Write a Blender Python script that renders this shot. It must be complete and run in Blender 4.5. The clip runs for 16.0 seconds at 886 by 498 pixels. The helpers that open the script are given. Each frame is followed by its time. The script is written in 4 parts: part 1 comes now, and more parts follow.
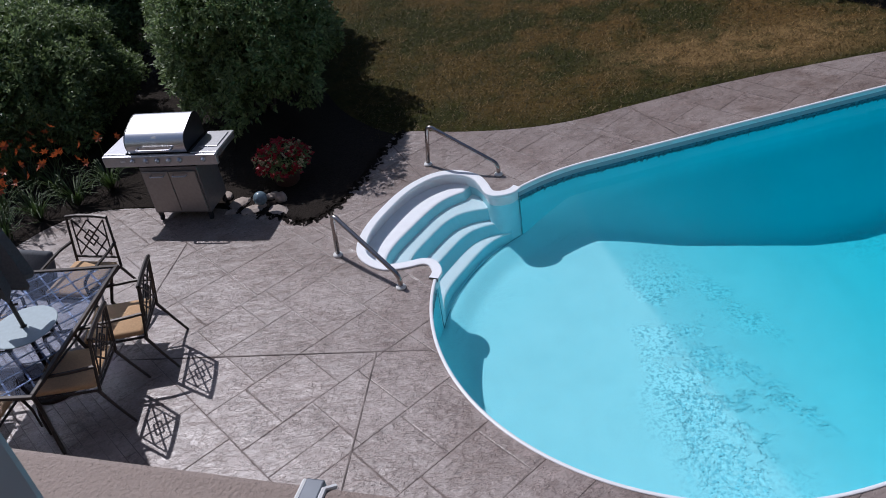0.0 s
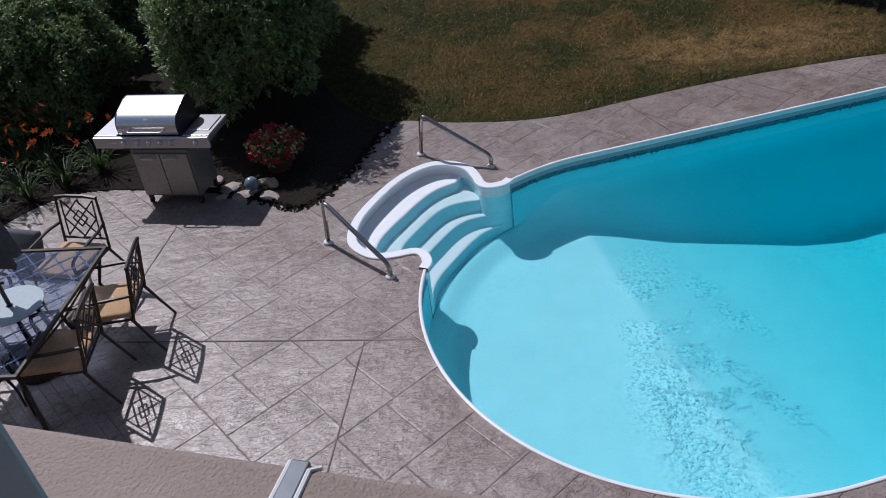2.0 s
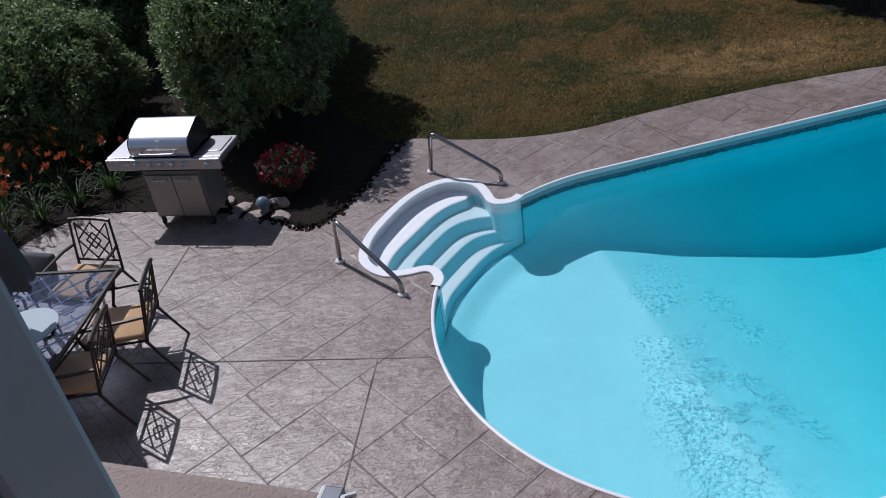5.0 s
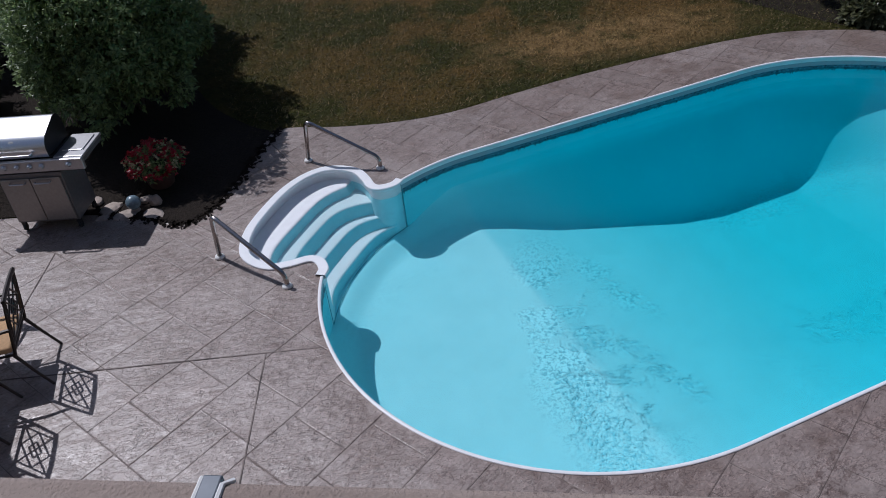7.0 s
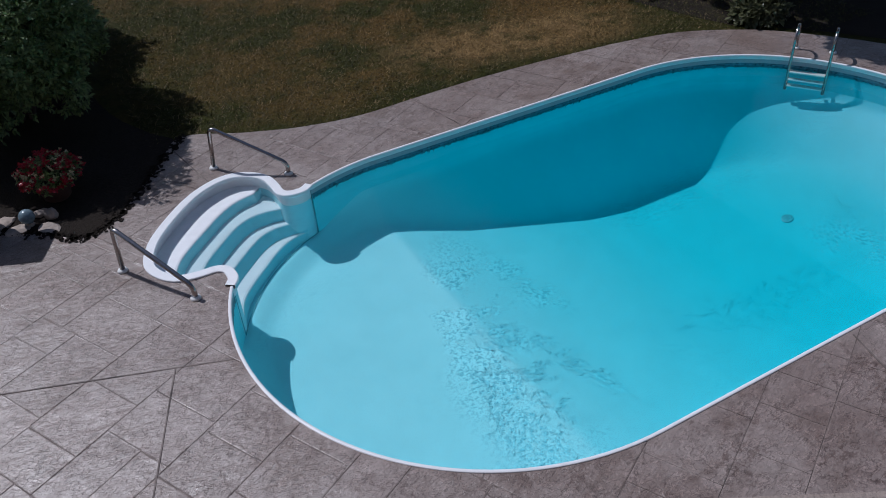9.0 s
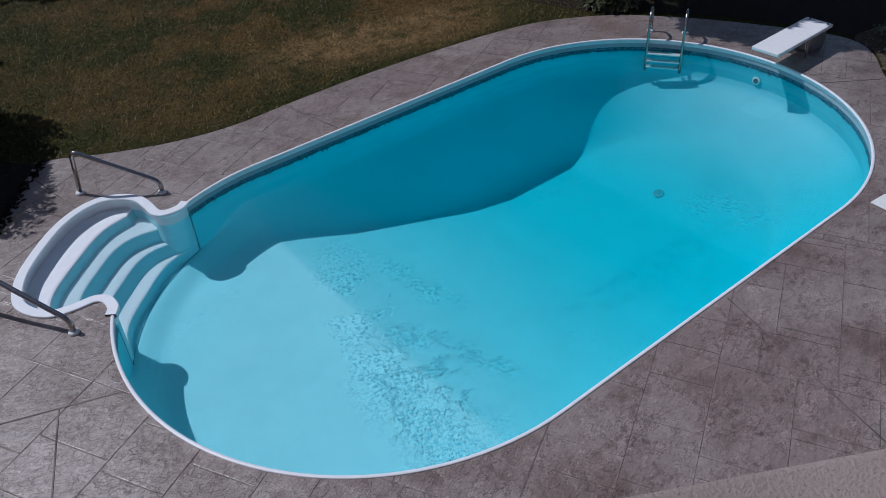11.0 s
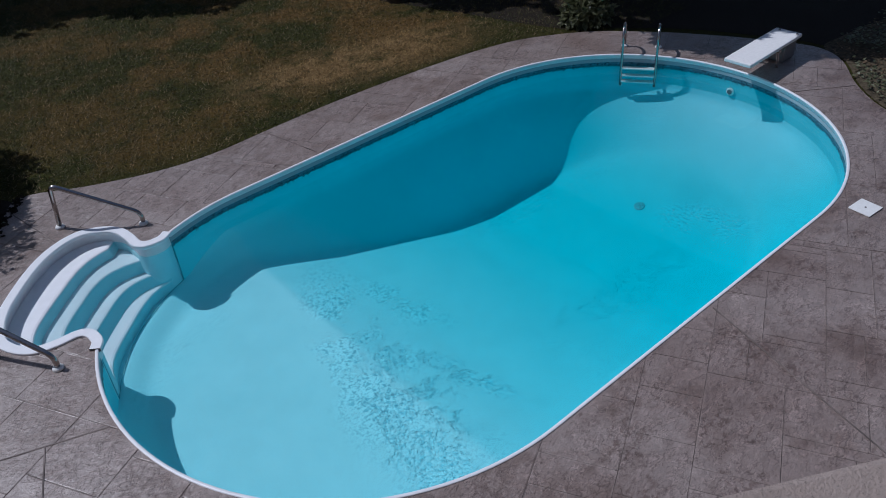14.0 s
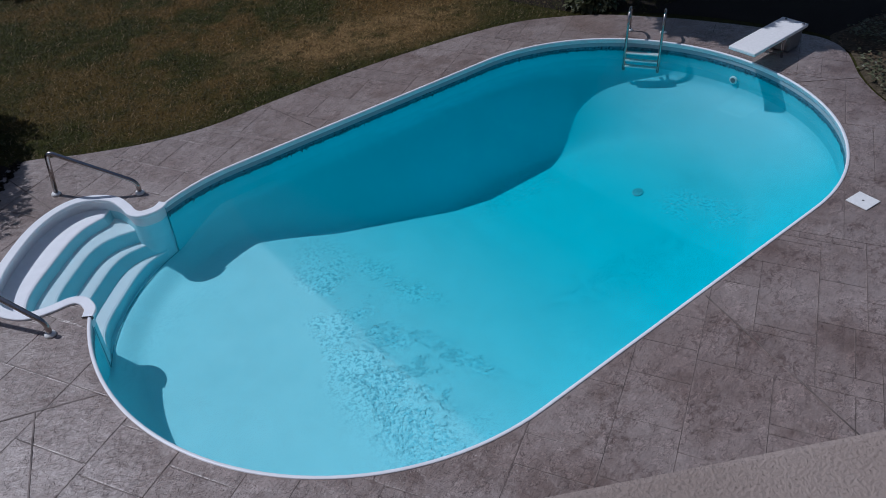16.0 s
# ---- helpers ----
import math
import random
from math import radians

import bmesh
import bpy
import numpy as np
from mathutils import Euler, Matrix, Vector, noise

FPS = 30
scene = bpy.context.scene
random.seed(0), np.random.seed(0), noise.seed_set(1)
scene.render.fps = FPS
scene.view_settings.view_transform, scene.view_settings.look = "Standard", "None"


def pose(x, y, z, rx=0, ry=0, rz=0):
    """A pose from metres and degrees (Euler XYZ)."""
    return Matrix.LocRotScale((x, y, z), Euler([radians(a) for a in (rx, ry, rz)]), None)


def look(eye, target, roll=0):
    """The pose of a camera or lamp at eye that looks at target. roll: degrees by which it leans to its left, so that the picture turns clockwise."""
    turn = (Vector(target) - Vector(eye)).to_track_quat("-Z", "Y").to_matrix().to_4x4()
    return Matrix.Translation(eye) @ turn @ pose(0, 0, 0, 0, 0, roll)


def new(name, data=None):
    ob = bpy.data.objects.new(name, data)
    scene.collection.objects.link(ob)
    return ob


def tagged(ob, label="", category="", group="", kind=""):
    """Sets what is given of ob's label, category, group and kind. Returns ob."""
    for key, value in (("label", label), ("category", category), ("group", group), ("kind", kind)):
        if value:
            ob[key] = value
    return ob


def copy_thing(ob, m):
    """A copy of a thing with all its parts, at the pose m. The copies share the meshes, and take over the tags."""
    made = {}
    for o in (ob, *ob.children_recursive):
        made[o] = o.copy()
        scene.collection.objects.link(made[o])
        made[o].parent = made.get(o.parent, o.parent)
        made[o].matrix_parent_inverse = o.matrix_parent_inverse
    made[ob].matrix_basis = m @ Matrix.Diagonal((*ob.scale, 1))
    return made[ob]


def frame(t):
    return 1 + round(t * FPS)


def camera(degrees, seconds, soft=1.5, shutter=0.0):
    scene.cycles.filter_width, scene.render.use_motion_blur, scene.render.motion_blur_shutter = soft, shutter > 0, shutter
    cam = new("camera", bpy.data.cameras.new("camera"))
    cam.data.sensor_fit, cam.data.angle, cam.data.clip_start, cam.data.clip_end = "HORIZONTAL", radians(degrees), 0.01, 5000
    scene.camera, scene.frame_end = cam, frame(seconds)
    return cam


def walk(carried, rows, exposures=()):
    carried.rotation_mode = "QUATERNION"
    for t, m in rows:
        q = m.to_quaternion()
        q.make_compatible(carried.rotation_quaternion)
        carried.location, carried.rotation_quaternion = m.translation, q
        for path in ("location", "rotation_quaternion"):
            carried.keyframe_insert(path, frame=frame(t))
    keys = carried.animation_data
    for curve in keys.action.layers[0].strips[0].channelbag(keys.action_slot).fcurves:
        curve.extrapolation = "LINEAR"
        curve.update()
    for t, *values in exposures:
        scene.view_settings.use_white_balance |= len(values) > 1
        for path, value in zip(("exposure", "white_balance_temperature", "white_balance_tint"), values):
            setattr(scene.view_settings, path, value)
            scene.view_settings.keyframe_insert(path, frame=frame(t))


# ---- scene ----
cam = camera(57.9, 16.0, soft=0.95)
walk(cam, [
    (0, pose(-5.189, -5.295, 4.817, 54.70, 7.61, -14.75)),
    (0.5, pose(-5.188, -5.305, 4.823, 54.33, 7.00, -14.48)),
    (1, pose(-5.189, -5.300, 4.817, 54.39, 6.69, -14.54)),
    (1.5, pose(-5.190, -5.313, 4.832, 53.75, 6.59, -14.64)),
    (2, pose(-5.192, -5.294, 4.806, 54.12, 5.96, -14.41)),
    (2.5, pose(-5.193, -5.296, 4.809, 54.44, 5.74, -14.41)),
    (3, pose(-5.194, -5.300, 4.820, 54.89, 4.69, -14.44)),
    (3.2, pose(-5.201, -5.301, 4.828, 56.18, 3.91, -13.87)),
    (5.3, pose(-5.214, -5.286, 4.819, 54.96, 7.20, -14.53)),
    (5.5, pose(-5.213, -5.293, 4.817, 54.41, 7.12, -14.76)),
    (6, pose(-5.209, -5.279, 4.786, 53.46, 6.87, -16.64)),
    (6.5, pose(-5.196, -5.283, 4.787, 53.33, 5.76, -20.66)),
    (7, pose(-5.197, -5.315, 4.819, 53.35, 5.25, -23.17)),
    (7.5, pose(-5.187, -5.321, 4.819, 52.91, 5.05, -23.98)),
    (8, pose(-5.172, -5.291, 4.840, 52.73, 4.37, -25.30)),
    (8.5, pose(-5.191, -5.286, 4.851, 53.02, 3.74, -27.13)),
    (9, pose(-5.173, -5.305, 4.823, 53.00, 3.27, -29.35)),
    (9.5, pose(-5.178, -5.297, 4.833, 52.88, 3.36, -31.01)),
    (10, pose(-5.172, -5.288, 4.816, 52.13, 3.23, -34.44)),
    (10.2, pose(-5.152, -5.286, 4.820, 52.22, 3.13, -36.62)),
    (12.3, pose(-5.180, -5.282, 4.864, 52.38, 3.13, -40.87)),
    (12.5, pose(-5.201, -5.278, 4.859, 52.60, 3.46, -41.60)),
    (13, pose(-5.163, -5.276, 4.845, 52.89, 3.81, -41.76)),
    (13.5, pose(-5.163, -5.270, 4.848, 52.88, 3.89, -42.15)),
    (14, pose(-5.169, -5.270, 4.856, 53.54, 3.84, -41.33)),
    (14.5, pose(-5.197, -5.290, 4.833, 53.86, 3.30, -39.92)),
    (15, pose(-5.180, -5.286, 4.824, 51.46, 3.68, -37.95)),
    (15.5, pose(-5.156, -5.290, 4.830, 51.53, 2.97, -37.98)),
    (16, pose(-5.138, -5.302, 4.837, 52.24, 2.34, -40.22)),
], exposures=[(0, -0.32, 6000, 15), (5.5, -0.35, 5950, 15), (7.0, -0.50, 5900, 14), (9.0, -0.60, 5800, 13), (12.5, -0.75, 5650, 13), (16, -0.75, 5650, 13)])

# ---- light ----
SUN_AZ, SUN_EL = 120.0, 54.0
sky_world = bpy.data.worlds.new("sky")
scene.world = sky_world
sky_world.use_nodes = True
wn = sky_world.node_tree
sky = wn.nodes.new("ShaderNodeTexSky")
sky.sky_type = "NISHITA"
sky.sun_disc = False
sky.sun_elevation = radians(SUN_EL)
sky.sun_rotation = radians(90 - SUN_AZ)
wn.links.new(sky.outputs["Color"], wn.nodes["Background"].inputs["Color"])
wn.nodes["Background"].inputs["Strength"].default_value = 0.08
sun = new("sun", bpy.data.lights.new("sun", "SUN"))
sun.data.energy, sun.data.angle, sun.data.color = 3.95, radians(0.55), (1.0, 0.97, 0.94)
toward = Vector((math.cos(radians(SUN_AZ)) * math.cos(radians(SUN_EL)), math.sin(radians(SUN_AZ)) * math.cos(radians(SUN_EL)), math.sin(radians(SUN_EL))))
sun.matrix_world = look(toward * 40, (0, 0, 0))


# ---- materials ----
class Nodes:
    """A node material, built step by step."""

    def __init__(self, name):
        self.mat = bpy.data.materials.new(name)
        self.mat.use_nodes = True
        self.tree = self.mat.node_tree
        self.bsdf = self.tree.nodes["Principled BSDF"]
        self.pos = self.add("ShaderNodeNewGeometry").outputs["Position"]

    def add(self, kind, **values):
        node = self.tree.nodes.new(kind)
        for key, value in values.items():
            node.inputs[key.replace("_", " ")].default_value = value
        return node

    def link(self, a, b):
        self.tree.links.new(a, b)

    def noise(self, scale, detail=4.0, rough=0.55, vector=None):
        n = self.add("ShaderNodeTexNoise", Scale=scale, Detail=detail, Roughness=rough)
        self.link(vector or self.pos, n.inputs["Vector"])
        return n.outputs["Fac"]

    def ramp(self, fac, stops):
        n = self.add("ShaderNodeValToRGB")
        e = n.color_ramp.elements
        while len(e) < len(stops):
            e.new(0.5)
        for item, (at, colour) in zip(e, stops):
            item.position = at
            item.color = (*colour, 1) if len(colour) == 3 else colour
        self.link(fac, n.inputs["Fac"])
        return n.outputs["Color"]

    def mix(self, fac, a, b, mode="MIX"):
        n = self.tree.nodes.new("ShaderNodeMix")
        n.data_type, n.blend_type = "RGBA", mode
        for value, slot in ((fac, 0), (a, 6), (b, 7)):
            if isinstance(value, (int, float)):
                n.inputs[slot].default_value = value
            elif isinstance(value, tuple):
                n.inputs[slot].default_value = (*value, 1)
            else:
                self.link(value, n.inputs[slot])
        return n.outputs[2]

    def bump(self, height, strength, distance):
        n = self.add("ShaderNodeBump", Strength=strength, Distance=distance)
        self.link(height, n.inputs["Height"])
        self.link(n.outputs["Normal"], self.bsdf.inputs["Normal"])
        return n

    def colour(self, value):
        if isinstance(value, tuple):
            self.bsdf.inputs["Base Color"].default_value = (*value, 1)
        else:
            self.link(value, self.bsdf.inputs["Base Color"])

    def done(self, rough, metal=0.0, spec=0.5):
        if isinstance(rough, float):
            self.bsdf.inputs["Roughness"].default_value = rough
        else:
            self.link(rough, self.bsdf.inputs["Roughness"])
        self.bsdf.inputs["Metallic"].default_value = metal
        self.bsdf.inputs["Specular IOR Level"].default_value = spec
        return self.mat


def plain(name, colour, rough, metal=0.0, spec=0.5, spread=0.12, scale=30.0, relief=0.0):
    """A plain coat with light wear and grain."""
    m = Nodes(name)
    dark = tuple(c * (1 - spread) for c in colour)
    light = tuple(min(1, c * (1 + spread)) for c in colour)
    m.colour(m.ramp(m.noise(scale, 5), [(0.3, dark), (0.7, light)]))
    if relief:
        m.bump(m.noise(scale * 4, 4), 0.5, relief)
    return m.done(rough, metal, spec)


def stamped_concrete():
    """Sealed grey-brown concrete with a cleft slate stamp, chipped and stained."""
    m = Nodes("stamped_concrete")
    c = m.ramp(m.noise(0.7, 5, 0.6), [(0.34, (0.205, 0.153, 0.134)), (0.62, (0.275, 0.226, 0.206))])
    turn = m.add("ShaderNodeMapping")
    turn.inputs["Rotation"].default_value = (0, 0, radians(-28))
    turn.inputs["Scale"].default_value = (1.0, 1.35, 1.0)
    m.link(m.pos, turn.inputs["Vector"])
    at = turn.outputs["Vector"]
    cleft = m.noise(4.2, 5, 0.6, at)
    grain = m.noise(42.0, 5, 0.65)
    c = m.mix(1.0, c, m.ramp(m.noise(7.0, 8, 0.72), [(0.32, (0.83, 0.81, 0.80)), (0.5, (1, 1, 1)), (0.68, (1.12, 1.12, 1.12))]), "MULTIPLY")
    c = m.mix(1.0, c, m.ramp(grain, [(0.3, (0.92, 0.915, 0.91)), (0.7, (1.07, 1.07, 1.07))]), "MULTIPLY")
    # torn edges of the slate layers
    torn = m.ramp(cleft, [(0.40, (1, 1, 1)), (0.412, (0.60, 0.55, 0.53)), (0.43, (1, 1, 1)), (0.535, (1, 1, 1)), (0.547, (0.62, 0.57, 0.55)), (0.565, (1, 1, 1)), (0.60, (1.2, 1.19, 1.2)), (0.63, (1, 1, 1))])
    c = m.mix(m.ramp(m.noise(3.6, 4, 0.6), [(0.45, (0, 0, 0)), (0.54, (1, 1, 1))]), c, m.mix(1.0, c, torn, "MULTIPLY"))
    slit = m.add("ShaderNodeMapping")
    slit.inputs["Rotation"].default_value = (0, 0, radians(55))
    slit.inputs["Scale"].default_value = (1.0, 2.1, 1.0)
    m.link(m.pos, slit.inputs["Vector"])
    layer = m.noise(4.4, 4.5, 0.58, slit.outputs["Vector"])
    ledges = m.ramp(layer, [(0.425, (1, 1, 1)), (0.435, (0.42, 0.36, 0.34)), (0.447, (1.32, 1.31, 1.31)), (0.47, (1, 1, 1)), (0.50, (1, 1, 1)), (0.508, (0.44, 0.38, 0.36)), (0.52, (1.34, 1.33, 1.33)), (0.55, (1, 1, 1)), (0.575, (0.46, 0.40, 0.38)), (0.59, (1, 1, 1))])
    c = m.mix(m.ramp(m.noise(2.9, 5, 0.65), [(0.43, (0, 0, 0)), (0.51, (1, 1, 1))]), c, m.mix(1.0, c, ledges, "MULTIPLY"))
    # dark chipped pits that gather in patches
    chips = m.ramp(m.noise(15.0, 7, 0.72, at), [(0.50, (1, 1, 1)), (0.55, (0.60, 0.53, 0.50))])
    c = m.mix(m.ramp(m.noise(1.9, 6, 0.68), [(0.515, (0, 0, 0)), (0.59, (1, 1, 1))]), c, m.mix(1.0, c, chips, "MULTIPLY"))
    # worn pale flakes
    flakes = m.ramp(m.noise(21.0, 6, 0.7), [(0.54, (1, 1, 1)), (0.62, (1.26, 1.25, 1.25))])
    c = m.mix(m.ramp(m.noise(2.3, 5, 0.65), [(0.44, (0.15, 0.15, 0.15)), (0.56, (1, 1, 1))]), c, m.mix(1.0, c, flakes, "MULTIPLY"))
    info = m.add("ShaderNodeObjectInfo").outputs["Random"]
    c = m.mix(1.0, c, m.ramp(info, [(0.0, (0.93, 0.92, 0.91)), (1.0, (1.06, 1.06, 1.06))]), "MULTIPLY")
    stains = m.ramp(m.noise(1.05, 9, 0.75), [(0.50, (1, 1, 1)), (0.62, (0.62, 0.54, 0.49))])
    m.colour(m.mix(0.85, c, stains, "MULTIPLY"))
    terrace = m.ramp(cleft, [(0.30, (0, 0, 0)), (0.405, (0.12,) * 3), (0.415, (0.34,) * 3), (0.475, (0.42,) * 3), (0.485, (0.56,) * 3), (0.54, (0.64,) * 3), (0.55, (0.8,) * 3), (0.70, (1, 1, 1))])
    steps_up = m.ramp(layer, [(0.30, (0, 0, 0)), (0.43, (0.2,) * 3), (0.44, (0.42,) * 3), (0.505, (0.5,) * 3), (0.515, (0.72,) * 3), (0.58, (0.8,) * 3), (0.59, (1, 1, 1))])
    m.bump(m.mix(0.2, m.mix(0.45, terrace, steps_up), m.noise(24.0, 5, 0.65)), 0.7, 0.024)
    return m.done(m.ramp(m.noise(6.0, 5), [(0.3, (0.35,) * 3), (0.7, (0.53,) * 3)]), 0, 1.0)


def dry_patches(m):
    """Where the lawn has dried out: patches away from the watered deck edge."""
    sep = m.add("ShaderNodeSeparateXYZ")
    m.link(m.pos, sep.inputs[0])
    rng = m.add("ShaderNodeMapRange")
    rng.inputs["From Min"].default_value, rng.inputs["From Max"].default_value = 3.5, 4.3
    m.link(sep.outputs["Y"], rng.inputs["Value"])
    off = m.ramp(rng.outputs[0], [(0.0, (0.1, 0.1, 0.1)), (1.0, (1, 1, 1))])
    side = m.add("ShaderNodeMapRange")
    side.inputs["From Min"].default_value, side.inputs["From Max"].default_value = -4.0, 0.5
    m.link(sep.outputs["X"], side.inputs["Value"])
    off = m.mix(1.0, off, m.ramp(side.outputs[0], [(0.0, (0.45, 0.45, 0.45)), (1.0, (1, 1, 1))]), "MULTIPLY")
    return m.mix(1.0, m.ramp(m.noise(0.6, 6, 0.65), [(0.44, (0, 0, 0)), (0.57, (1, 1, 1))]), off, "MULTIPLY")


def bleached(m):
    """The spot of the lawn that is burnt to pale straw."""
    where = m.add("ShaderNodeMapping")
    where.vector_type = "TEXTURE"
    where.inputs["Location"].default_value = (1.35, 4.55, 0)
    where.inputs["Rotation"].default_value = (0, 0, radians(-14))
    where.inputs["Scale"].default_value = (2.6, 0.95, 9)
    m.link(m.pos, where.inputs["Vector"])
    spot = m.add("ShaderNodeTexGradient")
    spot.gradient_type = "SPHERICAL"
    m.link(where.outputs["Vector"], spot.inputs["Vector"])
    core = m.ramp(spot.outputs["Fac"], [(0.0, (0, 0, 0)), (0.55, (1, 1, 1))])
    return m.mix(1.0, core, m.ramp(m.noise(2.6, 6, 0.7), [(0.38, (0.1, 0.1, 0.1)), (0.56, (1, 1, 1))]), "MULTIPLY")


def lawn_soil():
    m = Nodes("lawn_turf")
    green = m.ramp(m.noise(14, 5), [(0.3, (0.020, 0.023, 0.006)), (0.7, (0.052, 0.054, 0.013))])
    dry = m.ramp(m.noise(18, 5), [(0.3, (0.068, 0.041, 0.012)), (0.7, (0.185, 0.112, 0.036))])
    c = m.mix(dry_patches(m), green, dry)
    m.colour(m.mix(bleached(m), c, m.ramp(m.noise(20, 5), [(0.3, (0.14, 0.088, 0.037)), (0.7, (0.30, 0.195, 0.088))])))
    m.bump(m.noise(60, 3), 1.0, 0.03)
    return m.done(0.95, 0, 0.1)


def grass_blades():
    m = Nodes("grass_blade")
    rnd = m.add("ShaderNodeNewGeometry").outputs["Random Per Island"]
    green = m.ramp(rnd, [(0.0, (0.025, 0.026, 0.007)), (0.86, (0.066, 0.064, 0.014)), (0.90, (0.15, 0.11, 0.05)), (1.0, (0.22, 0.16, 0.08))])
    dry = m.ramp(rnd, [(0.0, (0.035, 0.032, 0.012)), (0.25, (0.078, 0.049, 0.016)), (0.85, (0.18, 0.112, 0.038)), (1.0, (0.28, 0.185, 0.07))])
    c = m.mix(dry_patches(m), green, dry)
    m.colour(m.mix(bleached(m), c, m.ramp(rnd, [(0.0, (0.125, 0.076, 0.026)), (1.0, (0.38, 0.24, 0.09))])))
    return m.done(0.7, 0, 0.2)


def leaf(name, dark, light, rough=0.42, spec=0.6):
    m = Nodes(name)
    rnd = m.add("ShaderNodeNewGeometry").outputs["Random Per Island"]
    c = m.ramp(rnd, [(0.0, dark), (1.0, light)])
    m.colour(c)
    thin = m.add("ShaderNodeBsdfTranslucent")
    m.link(c, thin.inputs["Color"])
    both = m.add("ShaderNodeMixShader")
    both.inputs[0].default_value = 0.35
    m.link(m.bsdf.outputs[0], both.inputs[1])
    m.link(thin.outputs[0], both.inputs[2])
    m.link(both.outputs[0], m.tree.nodes["Material Output"].inputs["Surface"])
    return m.done(rough, 0, spec)


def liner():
    """Blue vinyl, painted paler in the shallow end for the thinner water."""
    m = Nodes("depth_tinted_liner")
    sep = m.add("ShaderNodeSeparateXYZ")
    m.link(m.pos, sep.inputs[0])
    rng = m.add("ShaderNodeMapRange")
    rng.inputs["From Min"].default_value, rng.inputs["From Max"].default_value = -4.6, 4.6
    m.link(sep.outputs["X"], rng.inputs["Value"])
    # water tint by depth and the slope's shading are put into this colour
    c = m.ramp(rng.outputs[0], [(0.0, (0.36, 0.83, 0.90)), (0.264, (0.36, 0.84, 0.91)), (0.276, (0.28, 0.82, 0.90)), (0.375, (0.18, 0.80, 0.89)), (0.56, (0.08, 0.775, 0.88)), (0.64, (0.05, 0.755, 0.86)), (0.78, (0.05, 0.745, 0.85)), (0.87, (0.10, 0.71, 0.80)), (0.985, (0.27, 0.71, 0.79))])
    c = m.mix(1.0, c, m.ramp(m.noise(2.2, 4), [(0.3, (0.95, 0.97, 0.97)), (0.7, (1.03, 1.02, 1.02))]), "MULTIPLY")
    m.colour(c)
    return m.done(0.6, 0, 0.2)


def wall_liner():
    """The same vinyl on the upright wall, painted brighter along its shaded side."""
    m = Nodes("shade_tinted_wall_liner")
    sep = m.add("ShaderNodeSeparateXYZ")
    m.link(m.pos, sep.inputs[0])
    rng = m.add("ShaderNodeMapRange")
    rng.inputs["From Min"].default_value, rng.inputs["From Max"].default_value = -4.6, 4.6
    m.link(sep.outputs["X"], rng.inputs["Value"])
    # brighter along the shaded length, darker at the sunlit end: light put into colour
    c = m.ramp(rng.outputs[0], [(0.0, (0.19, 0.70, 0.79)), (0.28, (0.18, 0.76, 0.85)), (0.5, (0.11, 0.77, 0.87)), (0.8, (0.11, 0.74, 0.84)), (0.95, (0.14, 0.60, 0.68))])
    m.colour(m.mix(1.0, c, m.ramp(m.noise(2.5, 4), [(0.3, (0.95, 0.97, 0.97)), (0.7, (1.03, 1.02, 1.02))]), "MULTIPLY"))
    return m.done(0.6, 0, 0.2)


def border_vinyl():
    m = Nodes("border_print")
    v = m.add("ShaderNodeTexVoronoi", Scale=26.0)
    m.link(m.pos, v.inputs["Vector"])
    c = m.ramp(v.outputs["Distance"], [(0.2, (0.01, 0.035, 0.06)), (0.5, (0.05, 0.16, 0.22))])
    m.colour(m.mix(m.ramp(m.noise(30, 3), [(0.56, (0, 0, 0)), (0.66, (1, 1, 1))]), c, (0.10, 0.27, 0.34)))
    return m.done(0.5)


